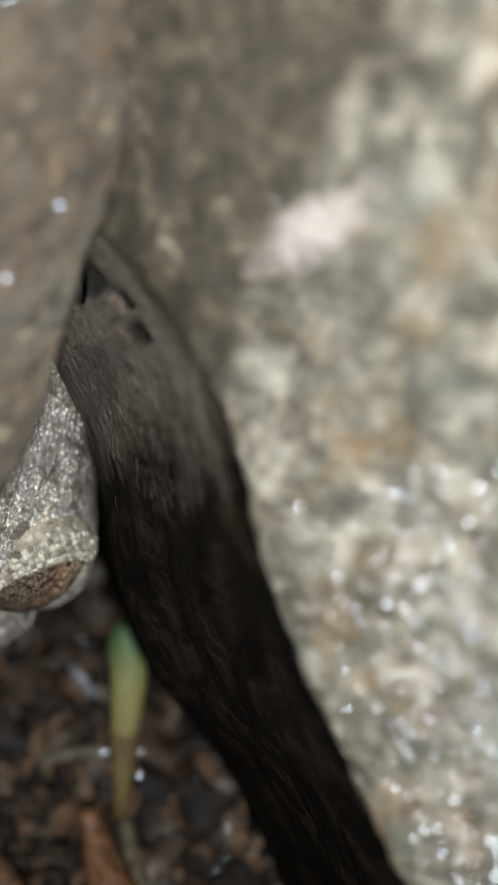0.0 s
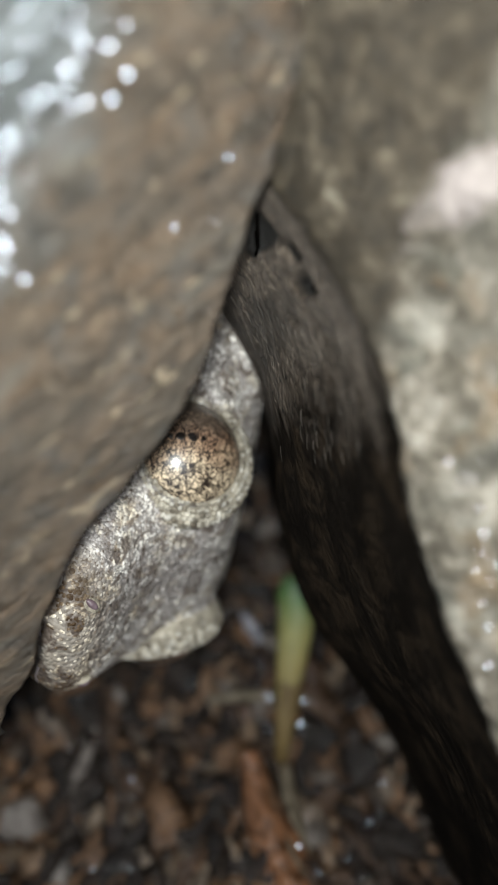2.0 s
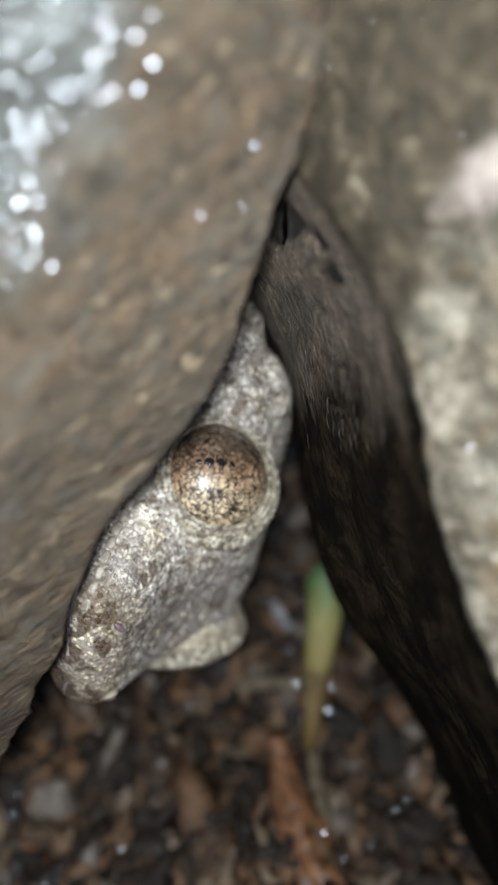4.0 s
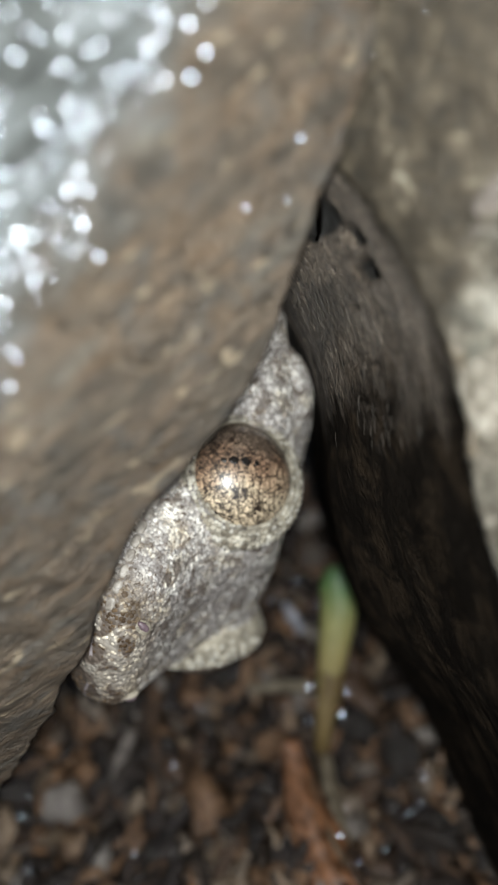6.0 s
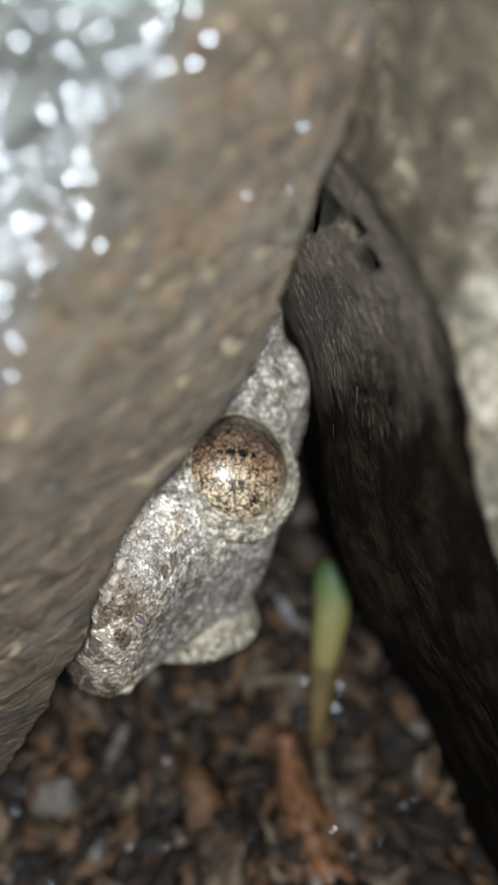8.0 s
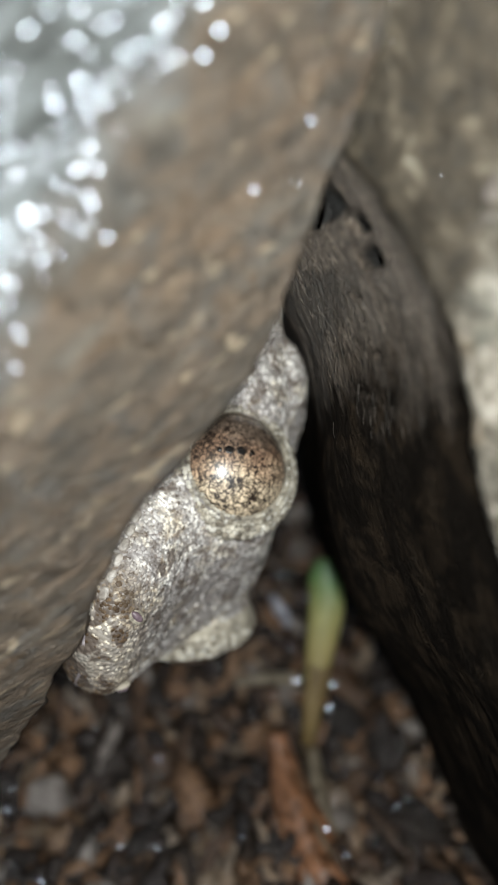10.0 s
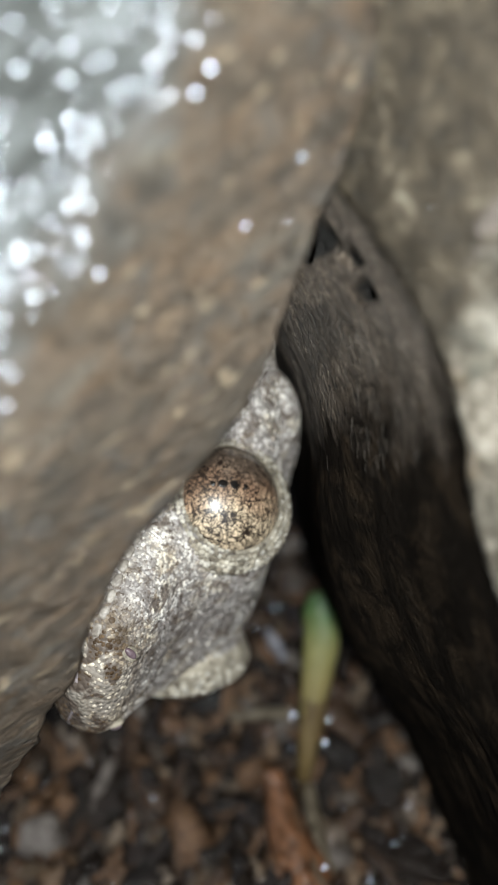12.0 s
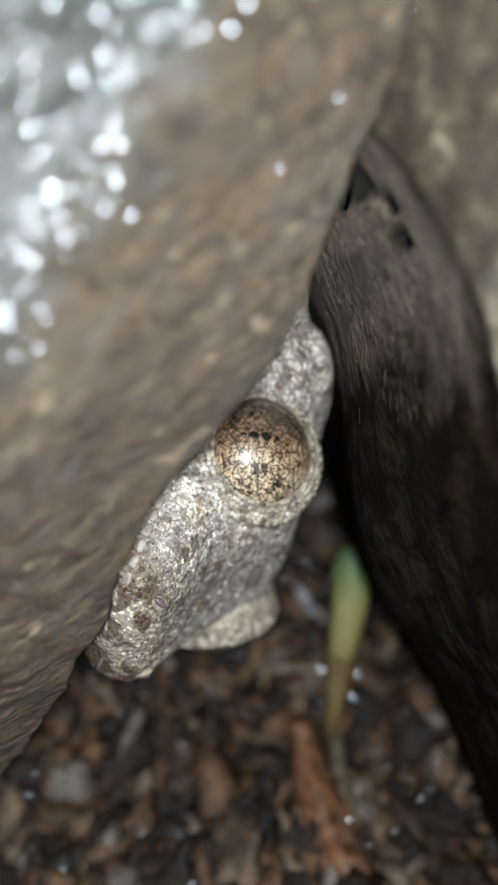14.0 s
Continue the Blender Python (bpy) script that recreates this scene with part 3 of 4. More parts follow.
def wood_slab():
    verts, rot = [], []
    zs = np.linspace(-30, 13.0, 270)
    ds = np.concatenate([np.linspace(-0.7, -0.1, 6), np.linspace(0.0, 20, 204), np.linspace(20.5, 46, 60)])
    for z in zs:
        xe, ye, lean, slope = smooth_table(RIGHT_EDGE, z, 1.0)
        for d in ds:
            x = xe + (wood_at(z, d) if d >= 0 else 0.1 - 0.9 * d)
            y = ye + 0.9 + d
            g = noise.fractal(Vector((d * 0.7 + z * 0.25, z * 0.1, 3.3)), 0.9, 2.1, 5)
            ridge = noise.fractal(Vector(((d + z * 0.45) * 1.6, z * 0.12, 8.1)), 0.9, 2.1, 3)
            fib = noise.fractal(Vector(((d + z * 0.25) * 4.5, z * 1.1, 1.7)), 0.9, 2.1, 3)
            # how far inside a hole, kept to paint its shade black
            pit = max(math.exp(-((z - zh) / rh) ** 4 - ((d - dh + 0.35 * g * rh) / (2.4 * rh)) ** 4) for zh, dh, rh in WORM_HOLES)
            rot.append(pit)
            verts.append((x + 0.10 * g + 0.022 * ridge + 0.03 * fib + 0.6 * pit, y, z))
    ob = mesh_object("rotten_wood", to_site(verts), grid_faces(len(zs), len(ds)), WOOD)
    inward = ob.data.attributes.new("inward", "FLOAT", "POINT")
    inward.data.foreach_set("value", np.tile(ds, len(zs)).astype(np.float32))
    pit_shade = ob.data.attributes.new("pit_shade", "FLOAT", "POINT")
    pit_shade.data.foreach_set("value", np.array(rot, dtype=np.float32))
    mod = ob.modifiers.new("thickness", "SOLIDIFY")
    mod.thickness, mod.offset = 0.0011, 1
    sited(ob)
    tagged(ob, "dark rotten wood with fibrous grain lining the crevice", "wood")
    rng = random.Random(4)

    def wall(z, d):
        xe, ye, lean, slope = smooth_table(RIGHT_EDGE, z, 1.0)
        return Vector((xe + wood_at(z, d) - 0.05, ye + 0.9 + d, z))

    # black discs as shade in the worm holes, and loose fibres along the grain
    for z, d, r in WORM_HOLES:
        bm = bmesh.new()
        bmesh.ops.create_uvsphere(bm, u_segments=24, v_segments=16, radius=1)
        for v in bm.verts:
            v.co *= 1 + 0.5 * noise.noise(v.co * 1.7 + Vector((z, 0, 0)))
        bmesh.ops.transform(bm, matrix=Matrix.Translation((wall(z, d) + Vector((0.6, 0, 0))) * MM) @ Matrix.Diagonal((0.12 * MM, r * 2.2 * MM, r * 0.9 * MM, 1)), verts=bm.verts)
        part("worm_hole", bm, HOLE, ob, "small dark worm hole")
    for _ in range(90):
        z, d = rng.uniform(-0.8, 6.5), rng.gauss(7.0, 1.9)
        a = wall(z, d) + Vector((-0.02, 0, 0))
        b = wall(z - rng.uniform(0.25, 0.8), d + rng.gauss(0.2, 0.12)) + Vector((-rng.uniform(0.0, 0.05), 0, 0))
        w = rng.uniform(0.010, 0.022)
        bm = bmesh.new()
        rings = []
        for k in range(6):
            c = a.lerp(b, k / 5) + Vector((-0.03 * math.sin(k / 5 * math.pi), 0, 0))
            r = w * (1 - 0.75 * abs(k / 5 - 0.4))
            rings.append([bm.verts.new((c + Vector((r * math.cos(q), r * math.sin(q), 0))) * MM) for q in (0.5, 2.0, 3.6, 5.1)])
        for r0, r1 in zip(rings, rings[1:]):
            for q in range(4):
                bm.faces.new((r0[q], r0[(q + 1) % 4], r1[(q + 1) % 4], r1[q]))
        part("wood_fibre", bm, FIBRE, ob)
    return ob


wood_slab()


# ---- gecko ----
K = 1.0
HEAD = [  # along the head, half width, half height, middle height
    (-11.5, 3.6, 3.0, 0.0), (-8.5, 5.6, 3.8, 0.0), (-5.5, 7.8, 4.5, 0.0), (-2.5, 8.7, 4.6, 0.1), (0.5, 8.5, 4.3, 0.1), (3, 7.6, 3.8, 0.0), (5.5, 6.7, 3.2, -0.1),
    (7.6, 5.8, 2.8, -0.1), (9.0, 5.0, 2.4, -0.05), (10.2, 4.0, 1.95, 0.0), (10.9, 2.9, 1.45, 0.1), (11.3, 1.5, 0.8, 0.1), (11.45, 0.3, 0.2, 0.1),
]
EYE_AT = Vector((0.5, 5.6, 1.9))
EYE_AXIS = Vector((0.35, 0.80, 0.45)).normalized()
EYE_R = 3.6
LIP_AT = -0.28  # turn of the mouth line below the side of the head
EYE_OPEN = 52.0


def head_point(u, a):
    """The head's surface without scales, in mm of its own frame: x to the nose, y left, z up."""
    w, h, c = smooth_table(HEAD, u, 0.7 if u < 9.5 else 0.25)
    ca, sa = math.cos(a), math.sin(a)
    cheek = math.exp(-((u + 6.6) / 2.7) ** 2)
    y = w * (1 + 0.56 * cheek) * math.copysign(abs(ca) ** (0.68 - 0.33 * cheek), ca)
    z = c + h * math.copysign(abs(sa) ** 0.85, sa)
    if sa < 0:
        y *= 1 + 0.40 * math.exp(-((u + 1.5) / 6.0) ** 2) * math.exp(-((sa + 0.5) / 0.5) ** 2)
    if sa > 0:
        dip = math.exp(-((u - 5.5) / 3.2) ** 2)
        z -= 0.35 * dip * sa
        z += 0.95 * math.exp(-((u - 0.3) / 3.6) ** 2) * math.exp(-((abs(y) - 1.0) / 4.6) ** 2)
    p = Vector((u, y, z))
    for s in (1, -1):
        e = Vector((EYE_AT.x, EYE_AT.y * s, EYE_AT.z))
        d = p - e
        r = d.length
        want = EYE_R + 0.12
        if r < want + 1.6:
            pull = max(0.0, 1 - max(0.0, r - want) / 1.6)
            if r < want:
                p = e + d.normalized() * want
            else:
                p = p + d.normalized() * 0.12 * pull
    p += Vector((0, 0, 0.12 * noise.noise(Vector((u * 0.6, y * 0.6, z * 0.6)))))
    return p


def head_mesh(parent):
    us = np.concatenate([np.linspace(-11.5, 9.8, 120), np.linspace(9.9, 11.45, 30)])
    n = 120
    verts = []
    for u in us:
        for j in range(n):
            verts.append(head_point(u, 2 * math.pi * j / n) * K * MM)
    faces = grid_faces(len(us), n, True)
    faces.append(tuple(range(n))[::-1])
    faces.append(tuple((len(us) - 1) * n + j for j in range(n)))
    verts = [Vector(v) for v in verts]
    # eye sockets are left open
    keep = []
    for f in faces:
        if len(f) == 4:
            mid = sum((verts[i] for i in f), Vector()) / 4
            inside = False
            for s in (1, -1):
                e = Vector((EYE_AT.x, EYE_AT.y * s, EYE_AT.z)) * K * MM
                ax = Vector((EYE_AXIS.x, EYE_AXIS.y * s, EYE_AXIS.z))
                dd = (mid - e)
                if dd.length < (EYE_R + 0.8) * K * MM and dd.normalized().dot(ax) > 0.60:
                    inside = True
            if inside:
                continue
        keep.append(f)
    ob = mesh_object("head", verts, keep, SKIN, parent)
    return ob


def dome(r, flat, axis, centre, segs=6):
    """A small rounded scale as vertices and faces."""
    q = axis.to_track_quat("Z", "Y")
    vs = [centre + q @ Vector((0, 0, r * flat))]
    fs = []
    for ring, (rr, hh) in enumerate(((0.62, 0.72), (1.0, -0.1))):
        for j in range(segs):
            a = 2 * math.pi * (j + 0.5 * ring) / segs
            vs.append(centre + q @ Vector((r * rr * math.cos(a), r * rr * math.sin(a), r * flat * hh)))
    for j in range(segs):
        k = (j + 1) % segs
        fs.append((0, 1 + j, 1 + k))
        fs.append((1 + j, 1 + segs + j, 1 + k))
        fs.append((1 + k, 1 + segs + j, 1 + segs + k))
    return vs, fs


def scales(parent, name, surface, u0, u1, step, seed):
    """Rounded scales laid in offset rows round the head."""
    rng = random.Random(seed)
    verts, faces = [], []
    rows = int((u1 - u0) / (step * 0.87))
    for i in range(rows):
        u = u0 + (u1 - u0) * i / rows
        w, h, _ = smooth_table(HEAD, u, 0.7 if u < 9.5 else 0.25)
        around = max(7, int(2 * math.pi * math.sqrt((w * w + h * h) / 2) * 1.15 / step))
        for j in range(around):
            a = 2 * math.pi * (j + 0.5 * (i % 2) + rng.gauss(0, 0.30)) / around
            uu = min(u1, u + rng.gauss(0, 0.30) * step)
            p = surface(uu, a)
            pu, pa = surface(uu + 0.05, a), surface(uu, a + 0.02)
            nrm = (pa - p).cross(pu - p)
            if nrm.length < 1e-9:
                continue
            nrm.normalize()
            if nrm.dot(p - Vector((p.x, 0, 0))) < 0:
                nrm.negate()
            skip = False
            for s in (1, -1):
                dd = p - Vector((EYE_AT.x, EYE_AT.y * s, EYE_AT.z))
                if dd.length < EYE_R + 0.8 and dd.normalized().dot(Vector((EYE_AXIS.x, EYE_AXIS.y * s, EYE_AXIS.z))) > 0.54:
                    skip = True
            if skip:
                continue
            big = 1.0 + 0.35 * max(0.0, noise.noise(p * 0.4)) + 0.3 * (rng.random() > 0.95)
            r = step * 0.53 * rng.choice((0.7, 0.85, 1.0, 1.1, 1.25)) * rng.uniform(0.9, 1.1) * big
            vs, fs = dome(r, rng.uniform(0.16, 0.42), nrm, p - nrm * r * 0.12)
            base = len(verts)
            verts += [v * K * MM for v in vs]
            faces += [tuple(k + base for k in f) for f in fs]
    ob = mesh_object(name, verts, faces, GRANULE, parent)
    tagged(ob, "small grainy grey and cream scales", kind="stuff")
    return ob


def eye(parent, s):
    bm = bmesh.new()
    bmesh.ops.create_uvsphere(bm, u_segments=40, v_segments=28, radius=EYE_R * K * MM)
    e = Vector((EYE_AT.x, EYE_AT.y * s, EYE_AT.z)) * K * MM
    ax = Vector((EYE_AXIS.x, EYE_AXIS.y * s, EYE_AXIS.z)).normalized()
    ob = part("eye", bm, IRIS, parent, "golden-brown eye with a net of dark veins")
    up = Vector((0, 0, 1))
    side = up.cross(ax).normalized()
    upp = ax.cross(side)
    m = Matrix((side, upp, ax)).transposed().to_4x4()
    ob.matrix_local = Matrix.Translation(e) @ m
    R = EYE_R * K * MM
    # pinhole pupils in a row
    for dx, dy, r in ((0.29, -1.15, 0.12), (0.12, -0.78, 0.20), (-0.06, -0.38, 0.20), (-0.23, 0.0, 0.11)):
        b2 = bmesh.new()
        bmesh.ops.create_uvsphere(b2, u_segments=12, v_segments=8, radius=1)
        d = Vector((-s * dx * 0.42, dy * 0.42, 1)).normalized()
        bmesh.ops.transform(b2, matrix=Matrix.Translation(d * R) @ d.to_track_quat("Z", "Y").to_matrix().to_4x4() @ Matrix.Diagonal((r * 1.2 * MM, r * 1.3 * MM, 0.03 * MM, 1)), verts=b2.verts)
        part("pupil", b2, PUPIL, ob)
    # rim of small scales
    verts, faces = [], []
    rng = random.Random(5 + s)
    for ring, (ang, size, count) in enumerate(((EYE_OPEN, 0.13, 88), (EYE_OPEN + 4.0, 0.16, 80), (EYE_OPEN + 8.5, 0.19, 74), (EYE_OPEN + 13, 0.21, 68), (EYE_OPEN + 18, 0.23, 64), (EYE_OPEN + 24, 0.24, 62), (EYE_OPEN + 30, 0.23, 62))):
        for j in range(count):
            a = 2 * math.pi * (j + 0.5 * (ring % 2) + rng.gauss(0, 0.12)) / count
            t = radians(ang + rng.gauss(0, 0.6) + 1.5 * noise.noise(Vector((math.cos(a) * 1.5, math.sin(a) * 1.5, s))))
            d = Vector((math.sin(t) * math.cos(a), math.sin(t) * math.sin(a), math.cos(t)))
            brow = max(0.0, 0.25 + math.sin(a)) * math.exp(-((ring - 3.5) / 2.2) ** 2)
            rr = R * (1.04 + 0.03 * max(0.0, 1.5 - abs(ring - 1.5)) + 0.085 * brow - 0.012 * max(0, ring - 4))
            vs, fs = dome(size * rng.uniform(0.85, 1.15) * MM, 0.75, d, d * rr)
            base = len(verts)
            verts += vs
            faces += [tuple(i + base for i in f) for f in fs]
    lid = mesh_object("eyelid", verts, faces, LID, ob)
    tagged(lid, "ring of pale beady scales", kind="stuff")
    bm = bmesh.new()
    n, m2 = 48, 10
    rings = []
    for i in range(n):
        a = 2 * math.pi * i / n
        row = []
        for j in range(m2):
            t = radians(EYE_OPEN - 1 + 40 * j / (m2 - 1))
            rr = R * (1.0 + (0.045 + 0.085 * max(0.0, 0.25 + math.sin(a))) * math.sin(math.pi * j / (m2 - 1)) + 0.002)
            row.append(bm.verts.new((rr * math.sin(t) * math.cos(a), rr * math.sin(t) * math.sin(a), rr * math.cos(t))))
        rings.append(row)
    for i in range(n):
        for j in range(m2 - 1):
            k = (i + 1) % n
            bm.faces.new((rings[i][j], rings[k][j], rings[k][j + 1], rings[i][j + 1]))
    part("eyelid_skin", bm, LID, ob)
    return ob


def blob_part(name, centre, size, mat, parent, axis=None, label=""):
    bm = bmesh.new()
    bmesh.ops.create_uvsphere(bm, u_segments=20, v_segments=14, radius=1)
    q = (axis or Vector((0, 0, 1))).to_track_quat("Z", "Y").to_matrix().to_4x4()
    bmesh.ops.transform(bm, matrix=Matrix.Translation(Vector(centre) * K * MM) @ q @ Matrix.Diagonal((size[0] * K * MM, size[1] * K * MM, size[2] * K * MM, 1)), verts=bm.verts)
    return part(name, bm, mat, parent, label)


def lip(parent, s):
    """The pale line of the mouth along one side of the snout."""
    bm = bmesh.new()
    prev = None
    for i in range(40):
        u = 4.5 + 6.85 * i / 39
        a = LIP_AT if s > 0 else math.pi - LIP_AT
        p = head_point(u, a)
        mid = Vector((u, 0, p.z))
        out = (p - mid).normalized()
        ring = []
        for j in range(8):
            b = 2 * math.pi * j / 8
            ring.append(bm.verts.new((p + out * (0.02 + 0.06 * math.cos(b)) + Vector((0, 0, (0.085 + 0.06 * noise.noise(p * 0.9)) * math.sin(b)))) * K * MM))
        if prev:
            for j in range(8):
                k = (j + 1) % 8
                bm.faces.new((prev[j], prev[k], ring[k], ring[j]))
        prev = ring
    return part("lip", bm, LIP, parent, "pale pinkish mouth line")


def labials(parent, s):
    """Two rows of smooth plates above and below the mouth line."""
    rng = random.Random(40 + s)
    for row, (lift, count) in enumerate(((0.26, 13), (-0.24, 11))):
        for i in range(count):
            u = 1.6 + 8.9 * (i + 0.5) / count
            a = LIP_AT + lift * (0.75 + 0.45 * i / count)
            a = a if s > 0 else math.pi - a
            p, ahead, over = head_point(u, a), head_point(u + 0.1, a), head_point(u, a + 0.03)
            f = (ahead - p).normalized()
            n = f.cross(over - p).normalized()
            if n.y * s < 0:
                n.negate()
            bm = bmesh.new()
            bmesh.ops.create_uvsphere(bm, u_segments=12, v_segments=8, radius=1)
            w = n.cross(f)
            long, high = 8.9 / count * 0.54, 0.29 - 0.06 * i / count
            for v in bm.verts:
                q = Vector([math.copysign(abs(k) ** 0.7, k) for k in v.co])
                v.co = (p + f * q.x * long * rng.uniform(0.97, 1.03) + w * q.y * high + n * (q.z * 0.09 - 0.03)) * K * MM
            part("labial_scale", bm, LABIAL, parent)


BODY = [(-3.0, 58.5, -3.5, 3.2), (-1.2, 58.8, 0.4, 3.0), (-1.5, 59.0, 4.8, 2.9), (-3.0, 59.0, 9.2, 3.3), (-8.5, 58.0, 9.8, 4.8), (-15, 57, 12.0, 5.8), (-22, 56.5, 13.0, 5.2), (-28, 56, 13.5, 2.5)]


def body_point(u, a):
    t = max(0.0, min(len(BODY) - 1.001, u))
    i = int(t)
    f = t - i
    def pos(tt):
        i = int(tt)
        f = tt - i
        p0, p1, p2, p3 = (Vector(BODY[max(0, min(len(BODY) - 1, k))][:3]) for k in (i - 1, i, i + 1, i + 2))
        return 0.5 * (2 * p1 + (p2 - p0) * f + (2 * p0 - 5 * p1 + 4 * p2 - p3) * f * f + (3 * p1 - p0 - 3 * p2 + p3) * f ** 3)
    r = BODY[i][3] * (1 - f) + BODY[min(i + 1, len(BODY) - 1)][3] * f
    c = pos(t)
    d = (pos(min(t + 0.02, len(BODY) - 1.001)) - pos(max(0, t - 0.02)))
    d.normalize()
    s = d.cross(Vector((0, 1, 0))).normalized()
    w = s.cross(d)
    return c + (s * math.cos(a) + w * math.sin(a)) * r


def gecko():
    g = new("gecko")
    g.matrix_world = site_pose(Matrix.Translation((-3.0, 58.5, -3.5)))
    inv = g.matrix_world.inverted()
    us, n = np.linspace(0, 6.99, 90), 48
    verts = [inv @ (SITE @ body_point(u, 2 * math.pi * j / n)) for u in us for j in range(n)]
    faces = grid_faces(len(us), n, True)
    faces.append(tuple(range(n)))
    faces.append(tuple((len(us) - 1) * n + j for j in range(n))[::-1])
    body = mesh_object("body", verts, faces, SKIN, g)
    tagged(g, "grey-brown mottled gecko peering out from under a stone", "gecko")
    rng = random.Random(11)
    verts, faces = [], []
    for _ in range(5200):
        u, a = rng.uniform(0, 3.6), rng.uniform(0, 2 * math.pi)
        p = body_point(u, a)
        c = (body_point(u, a) + body_point(u, a + math.pi)) / 2
        nrm = (p - c).normalized()
        r = rng.uniform(0.12, 0.2)
        vs, fs = dome(r, 0.5, nrm, p - nrm * r * 0.1)
        base = len(verts)
        verts += [inv @ (SITE @ v) for v in vs]
        faces += [tuple(i + base for i in f) for f in fs]
    tagged(mesh_object("granular_hide", verts, faces, GRANULE, g), "small grainy grey and cream scales", kind="stuff")
    head = head_mesh(g)
    scales(head, "granular_skin", head_point, -11.0, 11.42, 0.23, 3)
    for s in (1, -1):
        eye(head, s)
        lip(head, s)
        labials(head, s)
        p = head_point(9.7, 1.0 if s > 0 else math.pi - 1.0)
        blob_part("nostril_rim", p, (0.40, 0.55, 0.20), LID, head, Vector((0.3, s, 0.9)), "pale nostril rim")
        blob_part("nostril", p + Vector((0.1, s * 0.1, 0.1)), (0.20, 0.38, 0.17), NOSTRIL, head, Vector((0.3, s, 0.9)), "purplish nostril")
    return g, head


GECKO, GECKO_HEAD = gecko()


# ---- green shoot, sticks and crumbs on the soil ----
def tube(name, pts, radii, mat, label, category, flat=1.0, segs=16, rough=0.0, seed=1):
    """A stem or stick through points in the crevice's frame."""
    world_pts = [SITE @ Vector(p) for p in pts]
    base = world_pts[0]
    bm = bmesh.new()
    n = 30
    prev = None
    for i in range(n + 1):
        t = i / n * (len(pts) - 1)
        k = min(int(t), len(pts) - 2)
        f = t - k
        p0, p1, p2, p3 = (world_pts[max(0, min(len(pts) - 1, q))] for q in (k - 1, k, k + 1, k + 2))
        c = 0.5 * (2 * p1 + (p2 - p0) * f + (2 * p0 - 5 * p1 + 4 * p2 - p3) * f * f + (3 * p1 - p0 - 3 * p2 + p3) * f ** 3)
        r = (radii[k] * (1 - f) + radii[k + 1] * f) * MM
        d = (p2 - p1).normalized()
        s = d.cross(Vector((0.1, 1, 0.3))).normalized()
        w = s.cross(d)
        ring = []
        for j in range(segs):
            a = 2 * math.pi * j / segs
            rr = r * (1 + rough * noise.noise(Vector((math.cos(a) * 1.3 + seed * 7, math.sin(a) * 1.3, i * 0.12))))
            ring.append(bm.verts.new(c + (s * math.cos(a) + w * flat * math.sin(a)) * rr - base))
        if prev:
            for j in range(segs):
                q = (j + 1) % segs
                bm.faces.new((prev[j], prev[q], ring[q], ring[j]))
        else:
            bm.faces.new(ring[::-1])
        prev = ring
    bm.faces.new(prev)
    me = bpy.data.meshes.new(name)
    bm.to_mesh(me)
    bm.free()
    me.materials.append(mat)
    me.shade_smooth()
    ob = new(name, me)
    ob.location = base
    tagged(ob, label, category)
    return ob


shoot = new("green_shoot")
tagged(shoot, "young green plant shoot with a pale yellow base growing from soil", "plant shoot")
blade = tube("leaf_blade", [(4.75, 75.6, -20.5), (5.0, 75.2, -17.5), (5.45, 75.0, -14.0), (5.35, 75.0, -11.8), (5.3, 75.0, -10.6), (5.3, 75.0, -10.2)], (0.78, 1.0, 1.3, 1.25, 0.8, 0.2), SHOOT, "green rolled leaf blade", "", 0.7, 18, 0.08)
sheath = tube("sheath", [(4.3, 76.8, -26.0), (4.5, 75.7, -22.5), (4.8, 75.4, -19.8), (5.0, 75.2, -18.0)], (0.45, 0.62, 0.8, 0.92), SHEATH, "pale yellow-brown sheath", "", 0.7, 18, 0.10, 3)
shoot.location = sheath.location.copy()
for piece in (blade, sheath):
    piece.location = piece.location - shoot.location
    piece.parent = shoot
strip = tube("rust_bark_strip", [(1.9, 73.6, -22.8), (3.2, 70.8, -27.0), (5.0, 68.0, -31.0), (7.0, 65, -36)], (0.9, 1.5, 1.9, 2.0), BARK, "rust-brown strip of wet bark lying on soil", "bark", 0.9, 16, 0.5)
for shift, wide, mat, kind in ((0.95, 0.30, STRAW, "torn_edge"), (-0.85, 0.34, BARK, "curled_edge"), (0.1, 0.22, TAN, "bast_fibre")):
    edge = tube(kind, [(2.2 + shift * 0.6, 72.9, -23.4), (3.2 + shift, 69.9, -26.8), (5.0 + shift * 1.2, 66.6, -31.0), (7.0 + shift * 1.3, 63.4, -36)], (0.1, wide, wide * 1.2, wide), mat, "", "", 0.8, 10, 0.5, 11)
    edge.location = edge.location - strip.location
    edge.parent = strip
tube("straw_stalk", [(4.6, 74.5, -24.0), (5.0, 72.5, -26.5), (6.6, 69.5, -31), (8.6, 66, -36)], (0.4, 0.7, 0.8, 0.8), STRAW, "pale broken straw stalk on wet soil", "straw", 0.7, 14, 0.4, 4)
tube("pale_twig", [(-1.0, 77.5, -20.0), (1.5, 77, -19.6), (3.6, 76, -19.4)], (0.45, 0.55, 0.6), STRAW, "pale wet twig lying on soil", "twig", 0.8, 12, 0.2, 6)
tube("white_chip", [(1.6, 78.4, -13.6), (2.2, 78, -14.6), (2.9, 78, -15.8)], (0.4, 0.7, 0.4), CHIP, "whitish mineral splinter in the soil", "stone chip", 0.6, 12, 0.3, 8)


